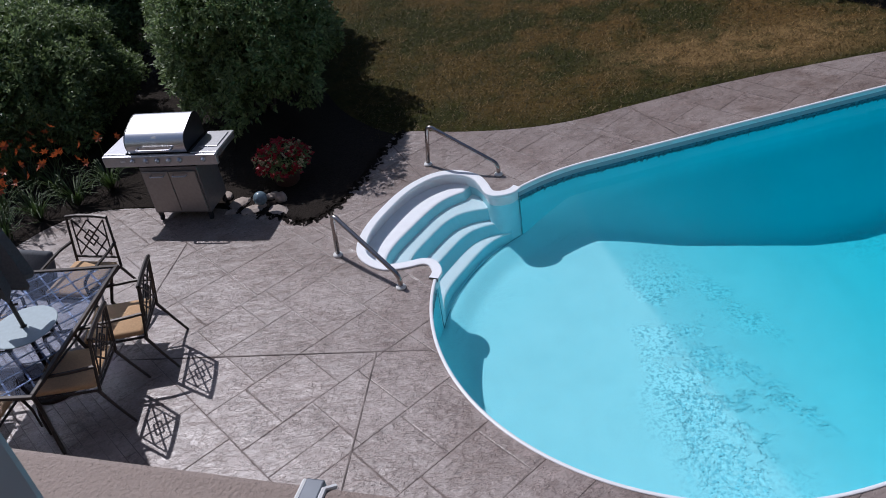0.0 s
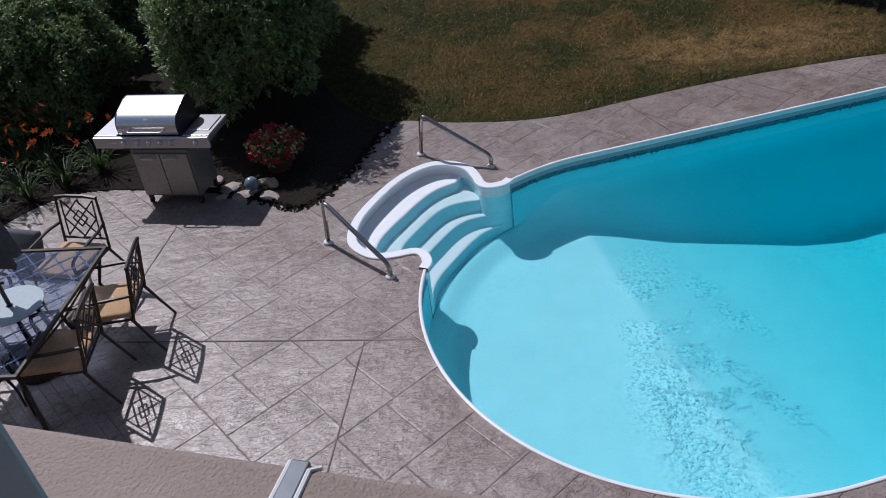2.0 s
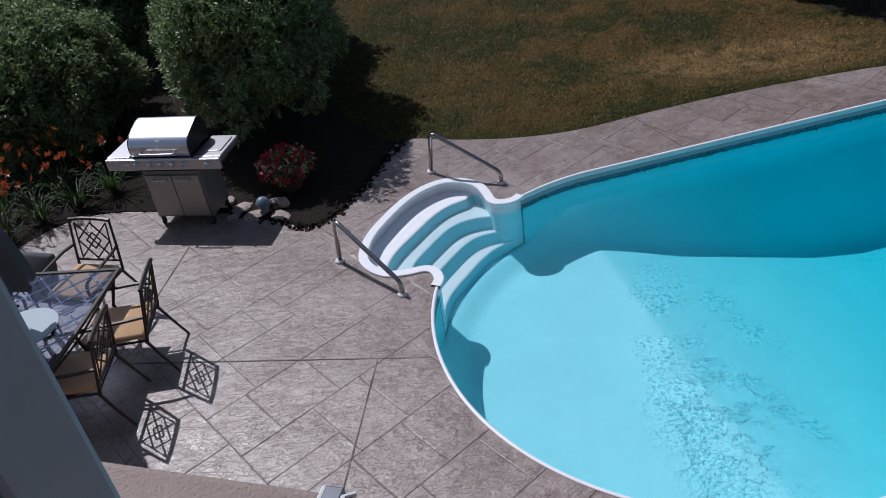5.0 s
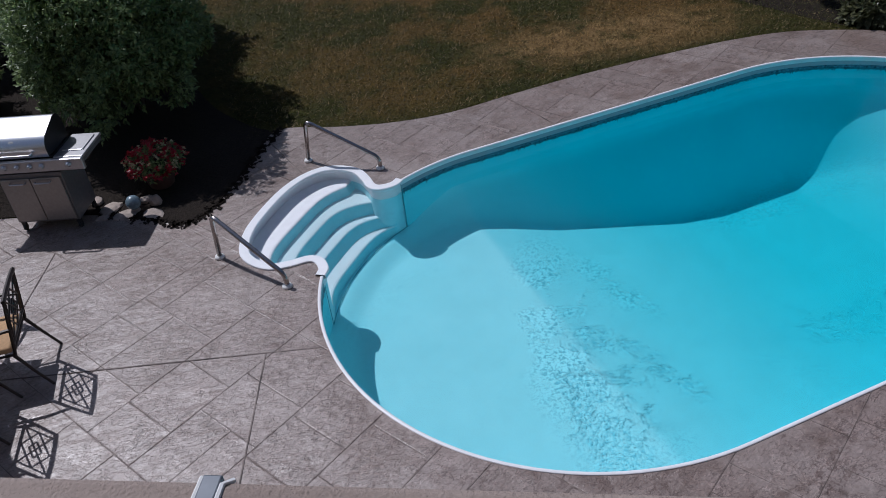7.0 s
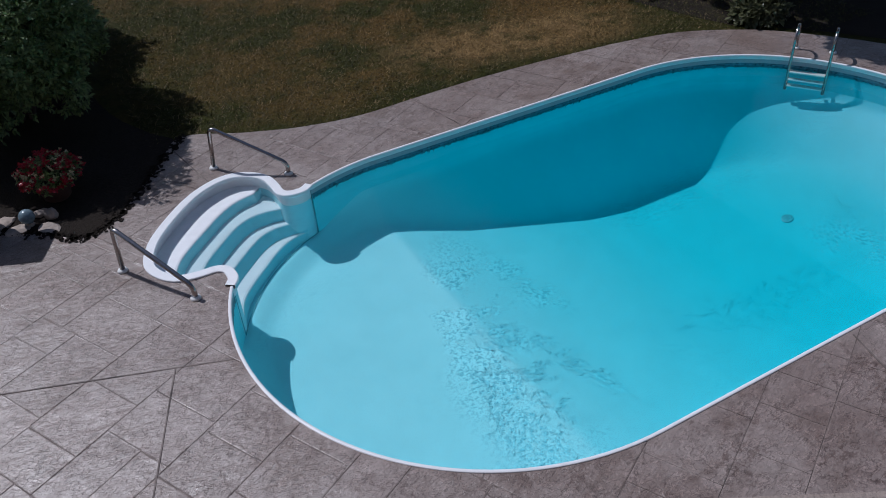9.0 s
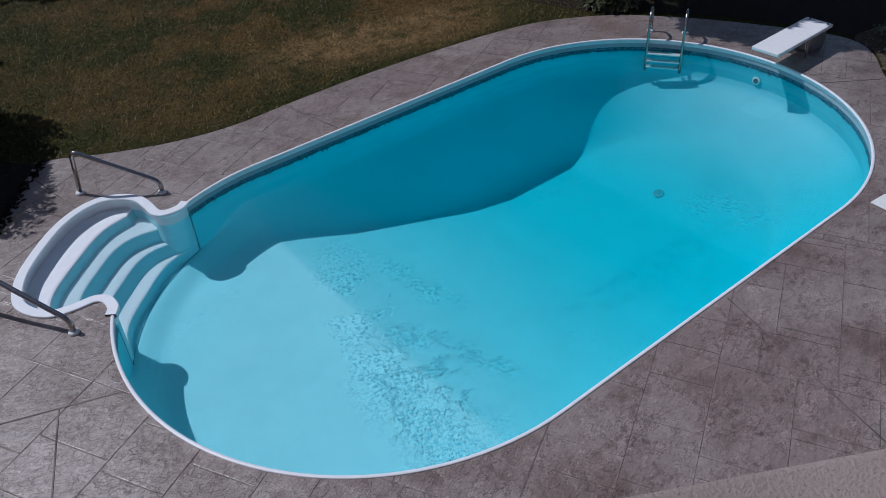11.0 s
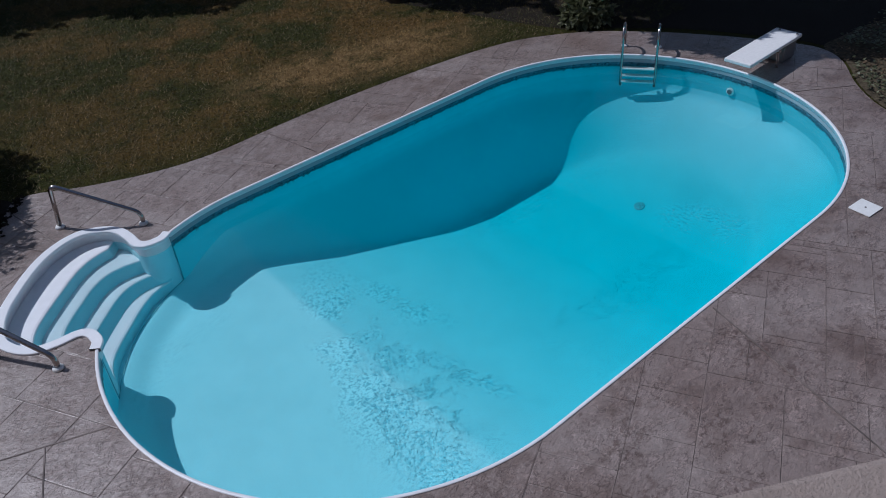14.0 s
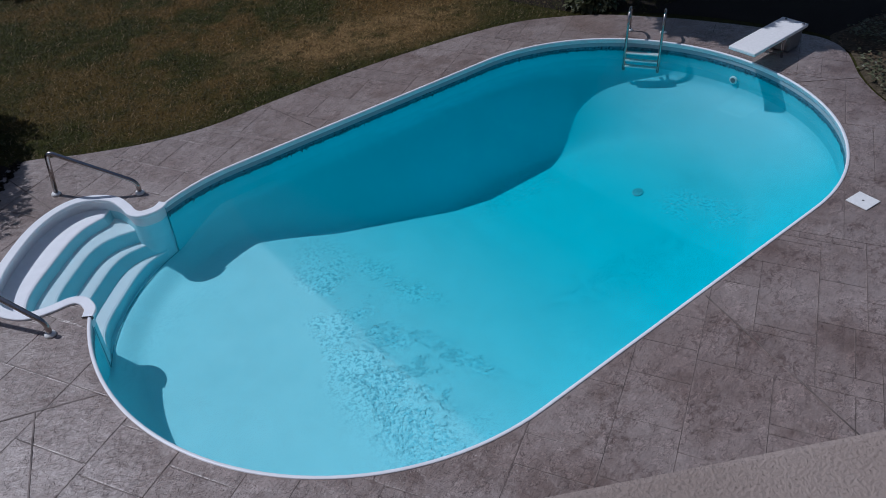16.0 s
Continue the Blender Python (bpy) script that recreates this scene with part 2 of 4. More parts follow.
def water_surface():
    """A thin surface reflecting by Fresnel; ripple light and depth tint are painted in."""
    m = Nodes("pool_water")
    t = m.tree
    t.nodes.remove(m.bsdf)
    out = t.nodes["Material Output"]

    def stirred(x, y, rx, ry, turn):
        where = m.add("ShaderNodeMapping")
        where.vector_type = "TEXTURE"
        where.inputs["Location"].default_value = (x, y, WATER_Z)
        where.inputs["Rotation"].default_value = (0, 0, radians(turn))
        where.inputs["Scale"].default_value = (rx, ry, 1)
        m.link(m.pos, where.inputs["Vector"])
        spot = m.add("ShaderNodeTexGradient")
        spot.gradient_type = "SPHERICAL"
        m.link(where.outputs["Vector"], spot.inputs["Vector"])
        return m.ramp(spot.outputs["Fac"], [(0.0, (0, 0, 0)), (0.5, (1, 1, 1))])

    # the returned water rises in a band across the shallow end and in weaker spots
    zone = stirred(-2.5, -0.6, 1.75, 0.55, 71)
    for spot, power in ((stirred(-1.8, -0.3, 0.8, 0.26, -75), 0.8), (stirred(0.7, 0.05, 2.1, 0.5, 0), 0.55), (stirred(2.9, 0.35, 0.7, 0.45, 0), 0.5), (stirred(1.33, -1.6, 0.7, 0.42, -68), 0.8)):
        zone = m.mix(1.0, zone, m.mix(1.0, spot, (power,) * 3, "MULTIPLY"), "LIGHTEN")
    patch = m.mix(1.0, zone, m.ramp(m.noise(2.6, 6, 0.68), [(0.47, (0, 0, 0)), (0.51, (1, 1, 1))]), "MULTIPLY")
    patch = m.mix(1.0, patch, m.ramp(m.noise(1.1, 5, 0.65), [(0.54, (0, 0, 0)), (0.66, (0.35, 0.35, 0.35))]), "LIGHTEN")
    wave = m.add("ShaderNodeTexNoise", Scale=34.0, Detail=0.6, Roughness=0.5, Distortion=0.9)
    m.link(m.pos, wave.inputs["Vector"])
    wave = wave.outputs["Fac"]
    # light and dark ripple lines put into the tint in place of caustics
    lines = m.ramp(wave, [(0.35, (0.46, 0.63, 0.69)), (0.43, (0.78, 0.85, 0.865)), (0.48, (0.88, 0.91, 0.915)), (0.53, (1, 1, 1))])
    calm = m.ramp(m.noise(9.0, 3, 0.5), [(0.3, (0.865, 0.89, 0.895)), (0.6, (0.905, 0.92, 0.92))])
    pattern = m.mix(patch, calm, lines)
    below = m.tree.nodes.new("ShaderNodeBsdfTransparent")
    # tint by place stands for depth: strong over the deep end, faint over steps
    sep = m.add("ShaderNodeSeparateXYZ")
    m.link(m.pos, sep.inputs[0])
    rng = m.add("ShaderNodeMapRange")
    rng.inputs["From Min"].default_value, rng.inputs["From Max"].default_value = -4.6, 4.6
    m.link(sep.outputs["X"], rng.inputs["Value"])
    depth = m.ramp(rng.outputs[0], [(0.24, (0.92, 0.955, 0.965)), (0.40, (0.84, 0.91, 0.925)), (0.60, (0.80, 0.865, 0.885)), (0.82, (0.80, 0.865, 0.885)), (0.98, (0.86, 0.91, 0.92))])
    depth = m.mix(stirred(-4.05, 2.12, 1.35, 1.35, 0), depth, (0.90, 0.985, 1.0))
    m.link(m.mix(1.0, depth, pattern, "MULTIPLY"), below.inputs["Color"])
    height = m.mix(1.0, m.mix(1.0, m.noise(7.0, 3, 0.5), (0.15, 0.15, 0.15), "MULTIPLY"), m.mix(1.0, wave, patch, "MULTIPLY"), "ADD")
    b = m.add("ShaderNodeBump", Strength=1.0, Distance=0.010)
    m.link(height, b.inputs["Height"])
    gloss = m.add("ShaderNodeBsdfGlossy", Roughness=0.05)
    m.link(b.outputs[0], gloss.inputs["Normal"])
    fr = m.add("ShaderNodeFresnel", IOR=1.33)
    m.link(b.outputs[0], fr.inputs["Normal"])
    mx = m.add("ShaderNodeMixShader")
    m.link(fr.outputs[0], mx.inputs[0])
    m.link(below.outputs[0], mx.inputs[1])
    m.link(gloss.outputs[0], mx.inputs[2])
    m.link(mx.outputs[0], out.inputs["Surface"])
    return m.mat


def stucco():
    m = Nodes("sand_stucco")
    c = m.ramp(m.noise(3.0, 5), [(0.3, (0.28, 0.225, 0.20)), (0.7, (0.37, 0.305, 0.275))])
    pits = m.ramp(m.noise(190.0, 4, 0.65), [(0.30, (0.62, 0.59, 0.57)), (0.40, (1, 1, 1)), (0.72, (1.12, 1.1, 1.08))])
    m.colour(m.mix(1.0, c, pits, "MULTIPLY"))
    m.bump(m.noise(170.0, 5, 0.65), 1.0, 0.004)
    return m.done(0.9, 0, 0.2)


def glass(name, tint, rough=0.02):
    m = Nodes(name)
    m.colour(tint)
    m.bsdf.inputs["Transmission Weight"].default_value = 1.0
    m.bsdf.inputs["IOR"].default_value = 1.45
    return m.done(rough)


def mulch_mat():
    m = Nodes("bark_mulch")
    m.colour(m.ramp(m.noise(45, 6, 0.7), [(0.3, (0.014, 0.0115, 0.010)), (0.7, (0.042, 0.033, 0.027))]))
    m.bump(m.noise(50, 4), 1.0, 0.03)
    return m.done(0.95, 0, 0.1)


CONCRETE = stamped_concrete()
JOINT = plain("joint_grout", (0.16, 0.128, 0.116), 0.8, spread=0.6, scale=3)
TURF, BLADES = lawn_soil(), grass_blades()
MULCH = mulch_mat()
WALL_LINER = wall_liner()
BAND = plain("grey_blue_vinyl", (0.30, 0.40, 0.45), 0.5, spread=0.06)
WATER_Z = -0.15
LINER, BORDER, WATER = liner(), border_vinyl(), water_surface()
BUBBLE = glass("bubble_film", (0.9, 0.97, 1.0))
GASKET = plain("gasket_vinyl", (0.05, 0.30, 0.37), 0.6)
# white step plastic with underwater tint and shade put into the colour
STEP_UNDERWATER = plain("water_tinted_step_plastic", (0.44, 0.74, 0.81), 0.45, spread=0.05, scale=8)
RISER_SHADE = plain("shade_tinted_step_plastic", (0.36, 0.72, 0.80), 0.45, spread=0.05, scale=8)
STEP_PLASTIC = plain("white_step_plastic", (0.85, 0.86, 0.88), 0.4, spread=0.04, scale=8)
COPING = plain("white_coping", (0.80, 0.80, 0.82), 0.4, spread=0.05, scale=10)
STEEL = plain("polished_steel", (0.42, 0.38, 0.36), 0.24, 1.0, spread=0.08, scale=20)
# bronze with its sunlit sheen and the glass reflection put into a paler grey
SUNLIT_BRONZE = plain("sunlit_bronze_metal", (0.38, 0.40, 0.45), 0.4, 0.3, spread=0.15)
BRONZE = plain("dark_bronze_metal", (0.035, 0.026, 0.022), 0.45, 0.3, spread=0.3)
CUSHION = plain("tan_fabric", (0.52, 0.33, 0.18), 0.9, spread=0.1, scale=60, relief=0.002)
STAINLESS = plain("brushed_stainless", (0.55, 0.55, 0.57), 0.42, 1.0, spread=0.06, scale=40)
LID_STEEL = plain("polished_lid_steel", (0.75, 0.75, 0.76), 0.33, 1.0, spread=0.04, scale=60)
GREY_METAL = plain("grey_painted_metal", (0.20, 0.19, 0.19), 0.45, 0.4, spread=0.1)
BLACK_METAL = plain("black_enamel", (0.015, 0.015, 0.016), 0.4, spread=0.2)
DOOR_STEEL = plain("grill_door_steel", (0.36, 0.34, 0.32), 0.4, 0.8, spread=0.08)
CANVAS = plain("grey_canvas", (0.10, 0.105, 0.115), 0.9, spread=0.15, scale=50)
TABLE_GLASS = glass("smoked_glass", (0.55, 0.63, 0.80))
FROSTED = plain("frosted_glass", (0.36, 0.44, 0.47), 0.35, spread=0.06)
STUCCO = stucco()
VINYL = plain("grey_vinyl", (0.42, 0.44, 0.48), 0.5, spread=0.05)
DARK_GLASS = plain("dark_glass", (0.012, 0.013, 0.015), 0.08, spread=0.1)
PLASTER = plain("room_plaster", (0.55, 0.52, 0.48), 0.9, spread=0.05, scale=4)
FLASHING = plain("grey_flashing", (0.13, 0.145, 0.17), 0.5, 0.3, spread=0.1)
CAULK = plain("white_caulk", (0.78, 0.78, 0.78), 0.6, spread=0.05)
SHRUB_LEAF = leaf("shrub_leaf", (0.075, 0.12, 0.04), (0.29, 0.38, 0.15), 0.42, 0.55)
TREE_LEAF = leaf("tree_leaf", (0.02, 0.04, 0.012), (0.06, 0.10, 0.03))
IVY_LEAF = leaf("ivy_leaf", (0.05, 0.06, 0.028), (0.19, 0.195, 0.10))
LITTER = plain("leaf_litter", (0.085, 0.068, 0.045), 0.95, spec=0.1, spread=0.55, scale=22, relief=0.02)
DRY_LEAF = leaf("dry_leaf", (0.09, 0.06, 0.035), (0.26, 0.18, 0.11), 0.7, 0.2)
STRAP_LEAF = leaf("strap_leaf", (0.03, 0.06, 0.015), (0.09, 0.14, 0.04))
ORANGE_PETAL = leaf("orange_petal", (0.34, 0.06, 0.02), (0.50, 0.12, 0.03))
RED_PETAL = leaf("red_petal", (0.34, 0.012, 0.025), (0.56, 0.05, 0.07))
PALE_PETAL = leaf("pale_petal", (0.55, 0.45, 0.25), (0.7, 0.62, 0.4))
BARK = plain("bark", (0.07, 0.05, 0.04), 0.95, spread=0.35, scale=18, relief=0.02)
TERRACOTTA = plain("terracotta", (0.10, 0.05, 0.04), 0.85, spread=0.2)
FIELDSTONE = plain("field_stone", (0.36, 0.30, 0.26), 0.9, spread=0.3, scale=12, relief=0.01)
GAZING = plain("blue_grey_glaze", (0.16, 0.22, 0.26), 0.25, spread=0.35, scale=14)
WHITE_PLASTIC = plain("white_plastic", (0.80, 0.80, 0.78), 0.4, spread=0.05)
BOARD_WHITE = plain("white_board_coat", (0.80, 0.79, 0.78), 0.6, spread=0.05, scale=25)


# ---- mesh helpers ----
def part(name, bm, material, parent=None, label="", smooth=False, solid=True):
    mesh = bpy.data.meshes.new(name)
    if solid:
        bmesh.ops.recalc_face_normals(bm, faces=bm.faces)
    if smooth:
        for f in bm.faces:
            f.smooth = True
    bm.to_mesh(mesh)
    bm.free()
    mesh.materials.append(material)
    ob = new(name, mesh)
    if parent:
        ob.parent = parent
    if label:
        tagged(ob, label)
    return ob


def thing(name, label, category, m=None, group="", kind=""):
    ob = tagged(new(name), label, category, group, kind)
    if m is not None:
        ob.matrix_basis = m
    return ob


def box(bm, c, s, turn=0.0, bevel=0.0, tilt=None):
    """A box round c of size s, turned about z by degrees, with bevelled edges."""
    made = bmesh.ops.create_cube(bm, size=1.0)["verts"]
    m = pose(*c, 0, 0, turn) if tilt is None else pose(*c, *tilt)
    bmesh.ops.transform(bm, matrix=m @ Matrix.Diagonal((*s, 1)), verts=made)
    if bevel:
        edges = {e for v in made for e in v.link_edges}
        bmesh.ops.bevel(bm, geom=list(edges), offset=bevel, segments=2, affect="EDGES", profile=0.5)
    return bm


def boxed(c, s, turn=0.0, bevel=0.0, tilt=None):
    return box(bmesh.new(), c, s, turn, bevel, tilt)


def tube(bm, pts, r, n=8, closed=False):
    """A round bar along pts; r is one radius or one for each point."""
    pts = [Vector(p) for p in pts]
    rings, side = [], None
    for i, p in enumerate(pts):
        a = pts[i - 1] if i or closed else p
        b = pts[(i + 1) % len(pts)] if closed or i + 1 < len(pts) else p
        d = (b - a).normalized()
        if side is None:
            side = d.orthogonal().normalized()
        side = (side - d * side.dot(d)).normalized()
        up = d.cross(side)
        rad = r[i] if isinstance(r, (list, tuple)) else r
        rings.append([bm.verts.new(p + (side * math.cos(k * 2 * math.pi / n) + up * math.sin(k * 2 * math.pi / n)) * rad) for k in range(n)])
    for i in range(len(rings) - (0 if closed else 1)):
        p, q = rings[i], rings[(i + 1) % len(rings)]
        for k in range(n):
            bm.faces.new((p[k], p[(k + 1) % n], q[(k + 1) % n], q[k]))
    if not closed:
        bm.faces.new(rings[0][::-1])
        bm.faces.new(rings[-1])
    return bm


def bar(pts, r, n=8):
    return tube(bmesh.new(), pts, r, n)


def lathe(profile, n=24, bm=None, centre=(0, 0, 0)):
    """Profile of (radius, z) turned about z."""
    bm = bm or bmesh.new()
    rings = []
    for r, z in profile:
        rings.append([bm.verts.new((centre[0] + r * math.cos(k * 2 * math.pi / n), centre[1] + r * math.sin(k * 2 * math.pi / n), centre[2] + z)) for k in range(n)])
    for p, q in zip(rings, rings[1:]):
        for k in range(n):
            bm.faces.new((p[k], p[(k + 1) % n], q[(k + 1) % n], q[k]))
    bm.faces.new(rings[0][::-1])
    bm.faces.new(rings[-1])
    return bm


def rounded(pts, r, steps=5):
    """A polyline with its inner corners rounded by r."""
    pts = [Vector(p) for p in pts]
    out = [pts[0]]
    for a, b, c in zip(pts, pts[1:], pts[2:]):
        p, q = b + (a - b).normalized() * r, b + (c - b).normalized() * r
        for i in range(steps + 1):
            s = i / steps
            out.append(p * (1 - s) ** 2 + b * 2 * s * (1 - s) + q * s * s)
    return out + [pts[-1]]


def spline(pts, steps=6, closed=True):
    """A smooth curve through 2D points."""
    out, n = [], len(pts)
    for i in range(n if closed else n - 1):
        p = [Vector(pts[(i + k) % n] if closed else pts[min(max(i + k, 0), n - 1)]) for k in (-1, 0, 1, 2)]
        for j in range(steps):
            s = j / steps
            out.append(0.5 * (2 * p[1] + (p[2] - p[0]) * s + (2 * p[0] - 5 * p[1] + 4 * p[2] - p[3]) * s * s + (3 * p[1] - p[0] - 3 * p[2] + p[3]) * s ** 3))
    return out if closed else out + [Vector(pts[-1])]


def sweep(path, profile, closed=False, bm=None):
    """Profile of (offset to the left of the way, z) along a 2D path."""
    bm = bm or bmesh.new()
    n, rows = len(path), []
    for i, p in enumerate(path):
        a = path[i - 1] if i or closed else p
        b = path[(i + 1) % n] if closed or i + 1 < n else p
        d = (Vector(b) - Vector(a)).normalized()
        side = Vector((-d.y, d.x))
        rows.append([bm.verts.new((p[0] + side.x * o, p[1] + side.y * o, z)) for o, z in profile])
    for i in range(n - (0 if closed else 1)):
        p, q = rows[i], rows[(i + 1) % n]
        for k in range(len(profile) - 1):
            bm.faces.new((p[k], p[k + 1], q[k + 1], q[k]))
    return bm


def filled(loops, z):
    """A flat sheet between closed 2D loops (the first outside, the rest holes)."""
    bm = bmesh.new()
    edges = []
    for loop in loops:
        vs = [bm.verts.new((p[0], p[1], z)) for p in loop]
        edges += [bm.edges.new((vs[i], vs[(i + 1) % len(vs)])) for i in range(len(vs))]
    bmesh.ops.triangle_fill(bm, use_beauty=True, use_dissolve=False, edges=edges)
    bm.normal_update()
    for f in bm.faces:
        if f.normal.z < 0:
            f.normal_flip()
    return bm


# ---- plan of the pool and deck ----
R, HALF, WALL_Z = 2.5, 2.0, -0.66
STEP_AZ = radians(134.0)
AX, TG = Vector((math.cos(STEP_AZ), math.sin(STEP_AZ))), Vector((-math.sin(STEP_AZ), math.cos(STEP_AZ)))
STEP_HALF = [(2.33, 0.92), (2.36, 0.80), (2.48, 0.70), (2.60, 0.71), (2.74, 0.835), (2.92, 0.955), (3.15, 0.97), (3.36, 0.87), (3.50, 0.63), (3.56, 0.28)]


def step_point(u, v):
    p = Vector((-HALF, 0)) + AX * u + TG * v
    return Vector((p.x, p.y))


def arc(cx, a0, a1, n):
    return [Vector((cx + R * math.cos(radians(a0 + (a1 - a0) * i / n)), R * math.sin(radians(a0 + (a1 - a0) * i / n)))) for i in range(n + 1)]


half_angle = math.degrees(math.atan2(0.92, 2.33))
# the rim, anticlockwise from the step's near corner round to its far corner
RIM = arc(-HALF, 134 + half_angle, 270, 40) + arc(HALF, -90, 90, 60) + arc(-HALF, 90, 134 - half_angle, 12)
RIM = [p for i, p in enumerate(RIM) if i == 0 or (p - RIM[i - 1]).length > 1e-4]
NEAR_HALF = STEP_HALF[:5] + [(2.91, 0.935), (3.12, 0.92), (3.31, 0.81), (3.45, 0.57), (3.53, 0.25)]
STEP_LINE = spline([step_point(u, -v) for u, v in STEP_HALF] + [step_point(u, v) for u, v in NEAR_HALF[::-1]], 5, closed=False)
POOL = RIM + STEP_LINE[1:-1]


def wall_y(x, n=-6.66):
    return (n - 0.4835 * x) / 0.8753


DECK_EDGE = [(-10.5, 0.5), (-10.3, 2.0), (-9.4, 3.1), (-8.6, 4.0), (-7.9, 4.2), (-7.0, 3.85), (-6.2, 3.42), (-5.75, 3.06), (-5.38, 2.73), (-5.0, 2.93), (-4.67, 3.34), (-4.28, 3.90),
             (-3.9, 4.36), (-3.2, 4.0), (-2.5, 3.70), (-1.75, 3.55), (-0.9, 3.57), (0, 3.58), (0.9, 3.54), (1.8, 3.46), (2.6, 3.35), (3.35, 3.15),
             (4.0, 2.77), (4.43, 2.40), (4.82, 1.88), (5.2, 1.3), (5.55, 0.6), (5.8, 0.0), (5.88, -0.45), (5.66, -0.86), (5.05, -1.38), (4.62, -2.0),
             (4.5, -2.9), (4.75, -3.7), (5.5, -5.0), (5.5, -7.0)]
DECK = spline(DECK_EDGE, 5, closed=False) + [Vector((5.5, wall_y(5.5))), Vector((-10.5, wall_y(-10.5)))]


# ---- ground, bed and deck base ----
far = [Vector((160 * math.cos(radians(a)), 160 * math.sin(radians(a)))) for a in range(0, 360, 10)]
ground = tagged(part("ground", filled([far, DECK], -0.03), TURF, solid=False), "dry patchy lawn, green and straw brown", "lawn", kind="structure")
# its dark lobe onto the deck partly stands for the shrub's cast shadow
BED = spline([(-10.2, 2.3), (-9.4, 3.15), (-8.6, 4.05), (-7.9, 4.25), (-7.0, 3.9), (-6.2, 3.45), (-5.75, 3.09), (-5.38, 2.76), (-5.0, 2.96), (-4.67, 3.37), (-4.28, 3.93), (-4.0, 4.35), (-4.2, 4.7),
              (-4.55, 5.6), (-4.75, 7.0), (-5.1, 8.4), (-5.8, 11.2), (-10, 11.8), (-13, 8), (-13, 3)], 4)
bed = tagged(part("planting_bed", filled([BED], -0.012), MULCH, solid=False), "planting bed of dark bark mulch", "flower bed", kind="structure")
# dark mulch sheet added where tree shade falls, to deepen that shade
SHADE_BED = spline([(4.15, 3.0), (4.6, 2.5), (5.0, 2.0), (5.4, 1.4), (5.75, 0.65), (6.0, 0.0), (6.2, -0.6), (7.4, -0.9), (11, -0.5), (13, 4), (12, 10), (7, 11.5), (3.2, 10.5), (2.6, 8.8), (3.0, 6.9), (3.6, 4.9)], 4)
tagged(part("planting_bed", filled([SHADE_BED], -0.024), MULCH, solid=False), "dark mulch bed laid to deepen the shade under the trees", "flower bed", kind="structure")
LITTER_BED = spline([(5.95, -0.45), (5.72, -0.88), (5.10, -1.40), (4.67, -2.02), (4.55, -2.9), (4.8, -3.7), (5.55, -5.0), (8.5, -5.0), (9.0, -2.5), (8.0, -0.8), (6.4, -0.4)], 4)
tagged(part("planting_bed", filled([LITTER_BED], -0.02), LITTER, solid=False), "bed of leaf litter and ivy beside the deck", "flower bed", kind="structure")
base = filled([DECK, POOL], -0.0042)
deck = tagged(part("pavement", base, JOINT, solid=False), "stamped concrete pool deck with slate pattern", "deck", kind="structure")
part("slab_edge", sweep(DECK, [(0, -0.005), (0, -0.12)], closed=True), CONCRETE, deck)


# ---- pool shell ----
pool = tagged(thing("swimming_pool", "oval pool with blue vinyl liner and white coping", "pool"), kind="structure")


def floor_z(x, d):
    xs = (-4.6, -2.15, -1.15, 0.55, 1.2, 2.4, 3.3, 4.6)
    zs = (-0.74, -0.77, -1.06, -1.43, -1.51, -1.51, -1.24, -0.70)
    zc = float(np.interp(x, xs, zs))
    k = min(1.0, d / float(np.interp(x, (-2.4, 0.0), (0.32, 0.85))))
    k = k * k * (3 - 2 * k)
    return WALL_Z + (zc - WALL_Z) * k


def cove(p, d):
    """The rounded foot of the wall, which runs out towards the steps."""
    a = abs((math.degrees(math.atan2(p.y, p.x + HALF)) - 134 + 180) % 360 - 180) if p.x < -HALF else 90.0
    open_share = min(1.0, max(0.0, (a - half_angle - 2) / 14))
    reach = 0.34
    if d >= reach:
        return 0.0
    return 0.24 * open_share * (1 - math.sqrt(1 - (1 - d / reach) ** 2))


loop = arc(-HALF, 90, 270, 90) + arc(HALF, -90, 90, 90)
dense = []
for i, p in enumerate(loop):
    q = loop[(i + 1) % len(loop)]
    n = max(1, round((q - p).length / 0.08))
    dense += [p.lerp(q, j / n) for j in range(n)] if (q - p).length > 1e-4 else []
bm = bmesh.new()
rings = []
for k in range(36):
    s = 1 - (k / 36) ** 1.5
    row = []
    for p in dense:
        c = Vector((min(max(p.x, -HALF), HALF), 0))
        q = c + (p - c) * s
        row.append(bm.verts.new((q.x, q.y, floor_z(q.x, (1 - s) * R) + cove(p, (1 - s) * R))))
    rings.append(row)
for p, q in zip(rings, rings[1:]):
    for k in range(len(p)):
        bm.faces.new((p[k], p[(k + 1) % len(p)], q[(k + 1) % len(p)], q[k]))
spine = [bm.verts.new((x / 20 - HALF, 0, floor_z(x / 20 - HALF, R))) for x in range(81)]
last = rings[-1]
for k in range(len(last)):
    a, b = last[k], last[(k + 1) % len(last)]
    i, j = (round((min(max(v.co.x, -HALF), HALF) + HALF) * 20) for v in (a, b))
    if i == j:
        bm.faces.new((a, b, spine[i]))
    else:
        bm.faces.new((a, b, *[spine[x] for x in range(j, i, -1 if j > i else 1)], spine[i]))
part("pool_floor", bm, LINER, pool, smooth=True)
wall_bm = sweep(RIM, [(0.0, -0.03), (0.0, -0.3), (0.0, WALL_Z - 0.02)])
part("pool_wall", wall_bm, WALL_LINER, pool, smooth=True)
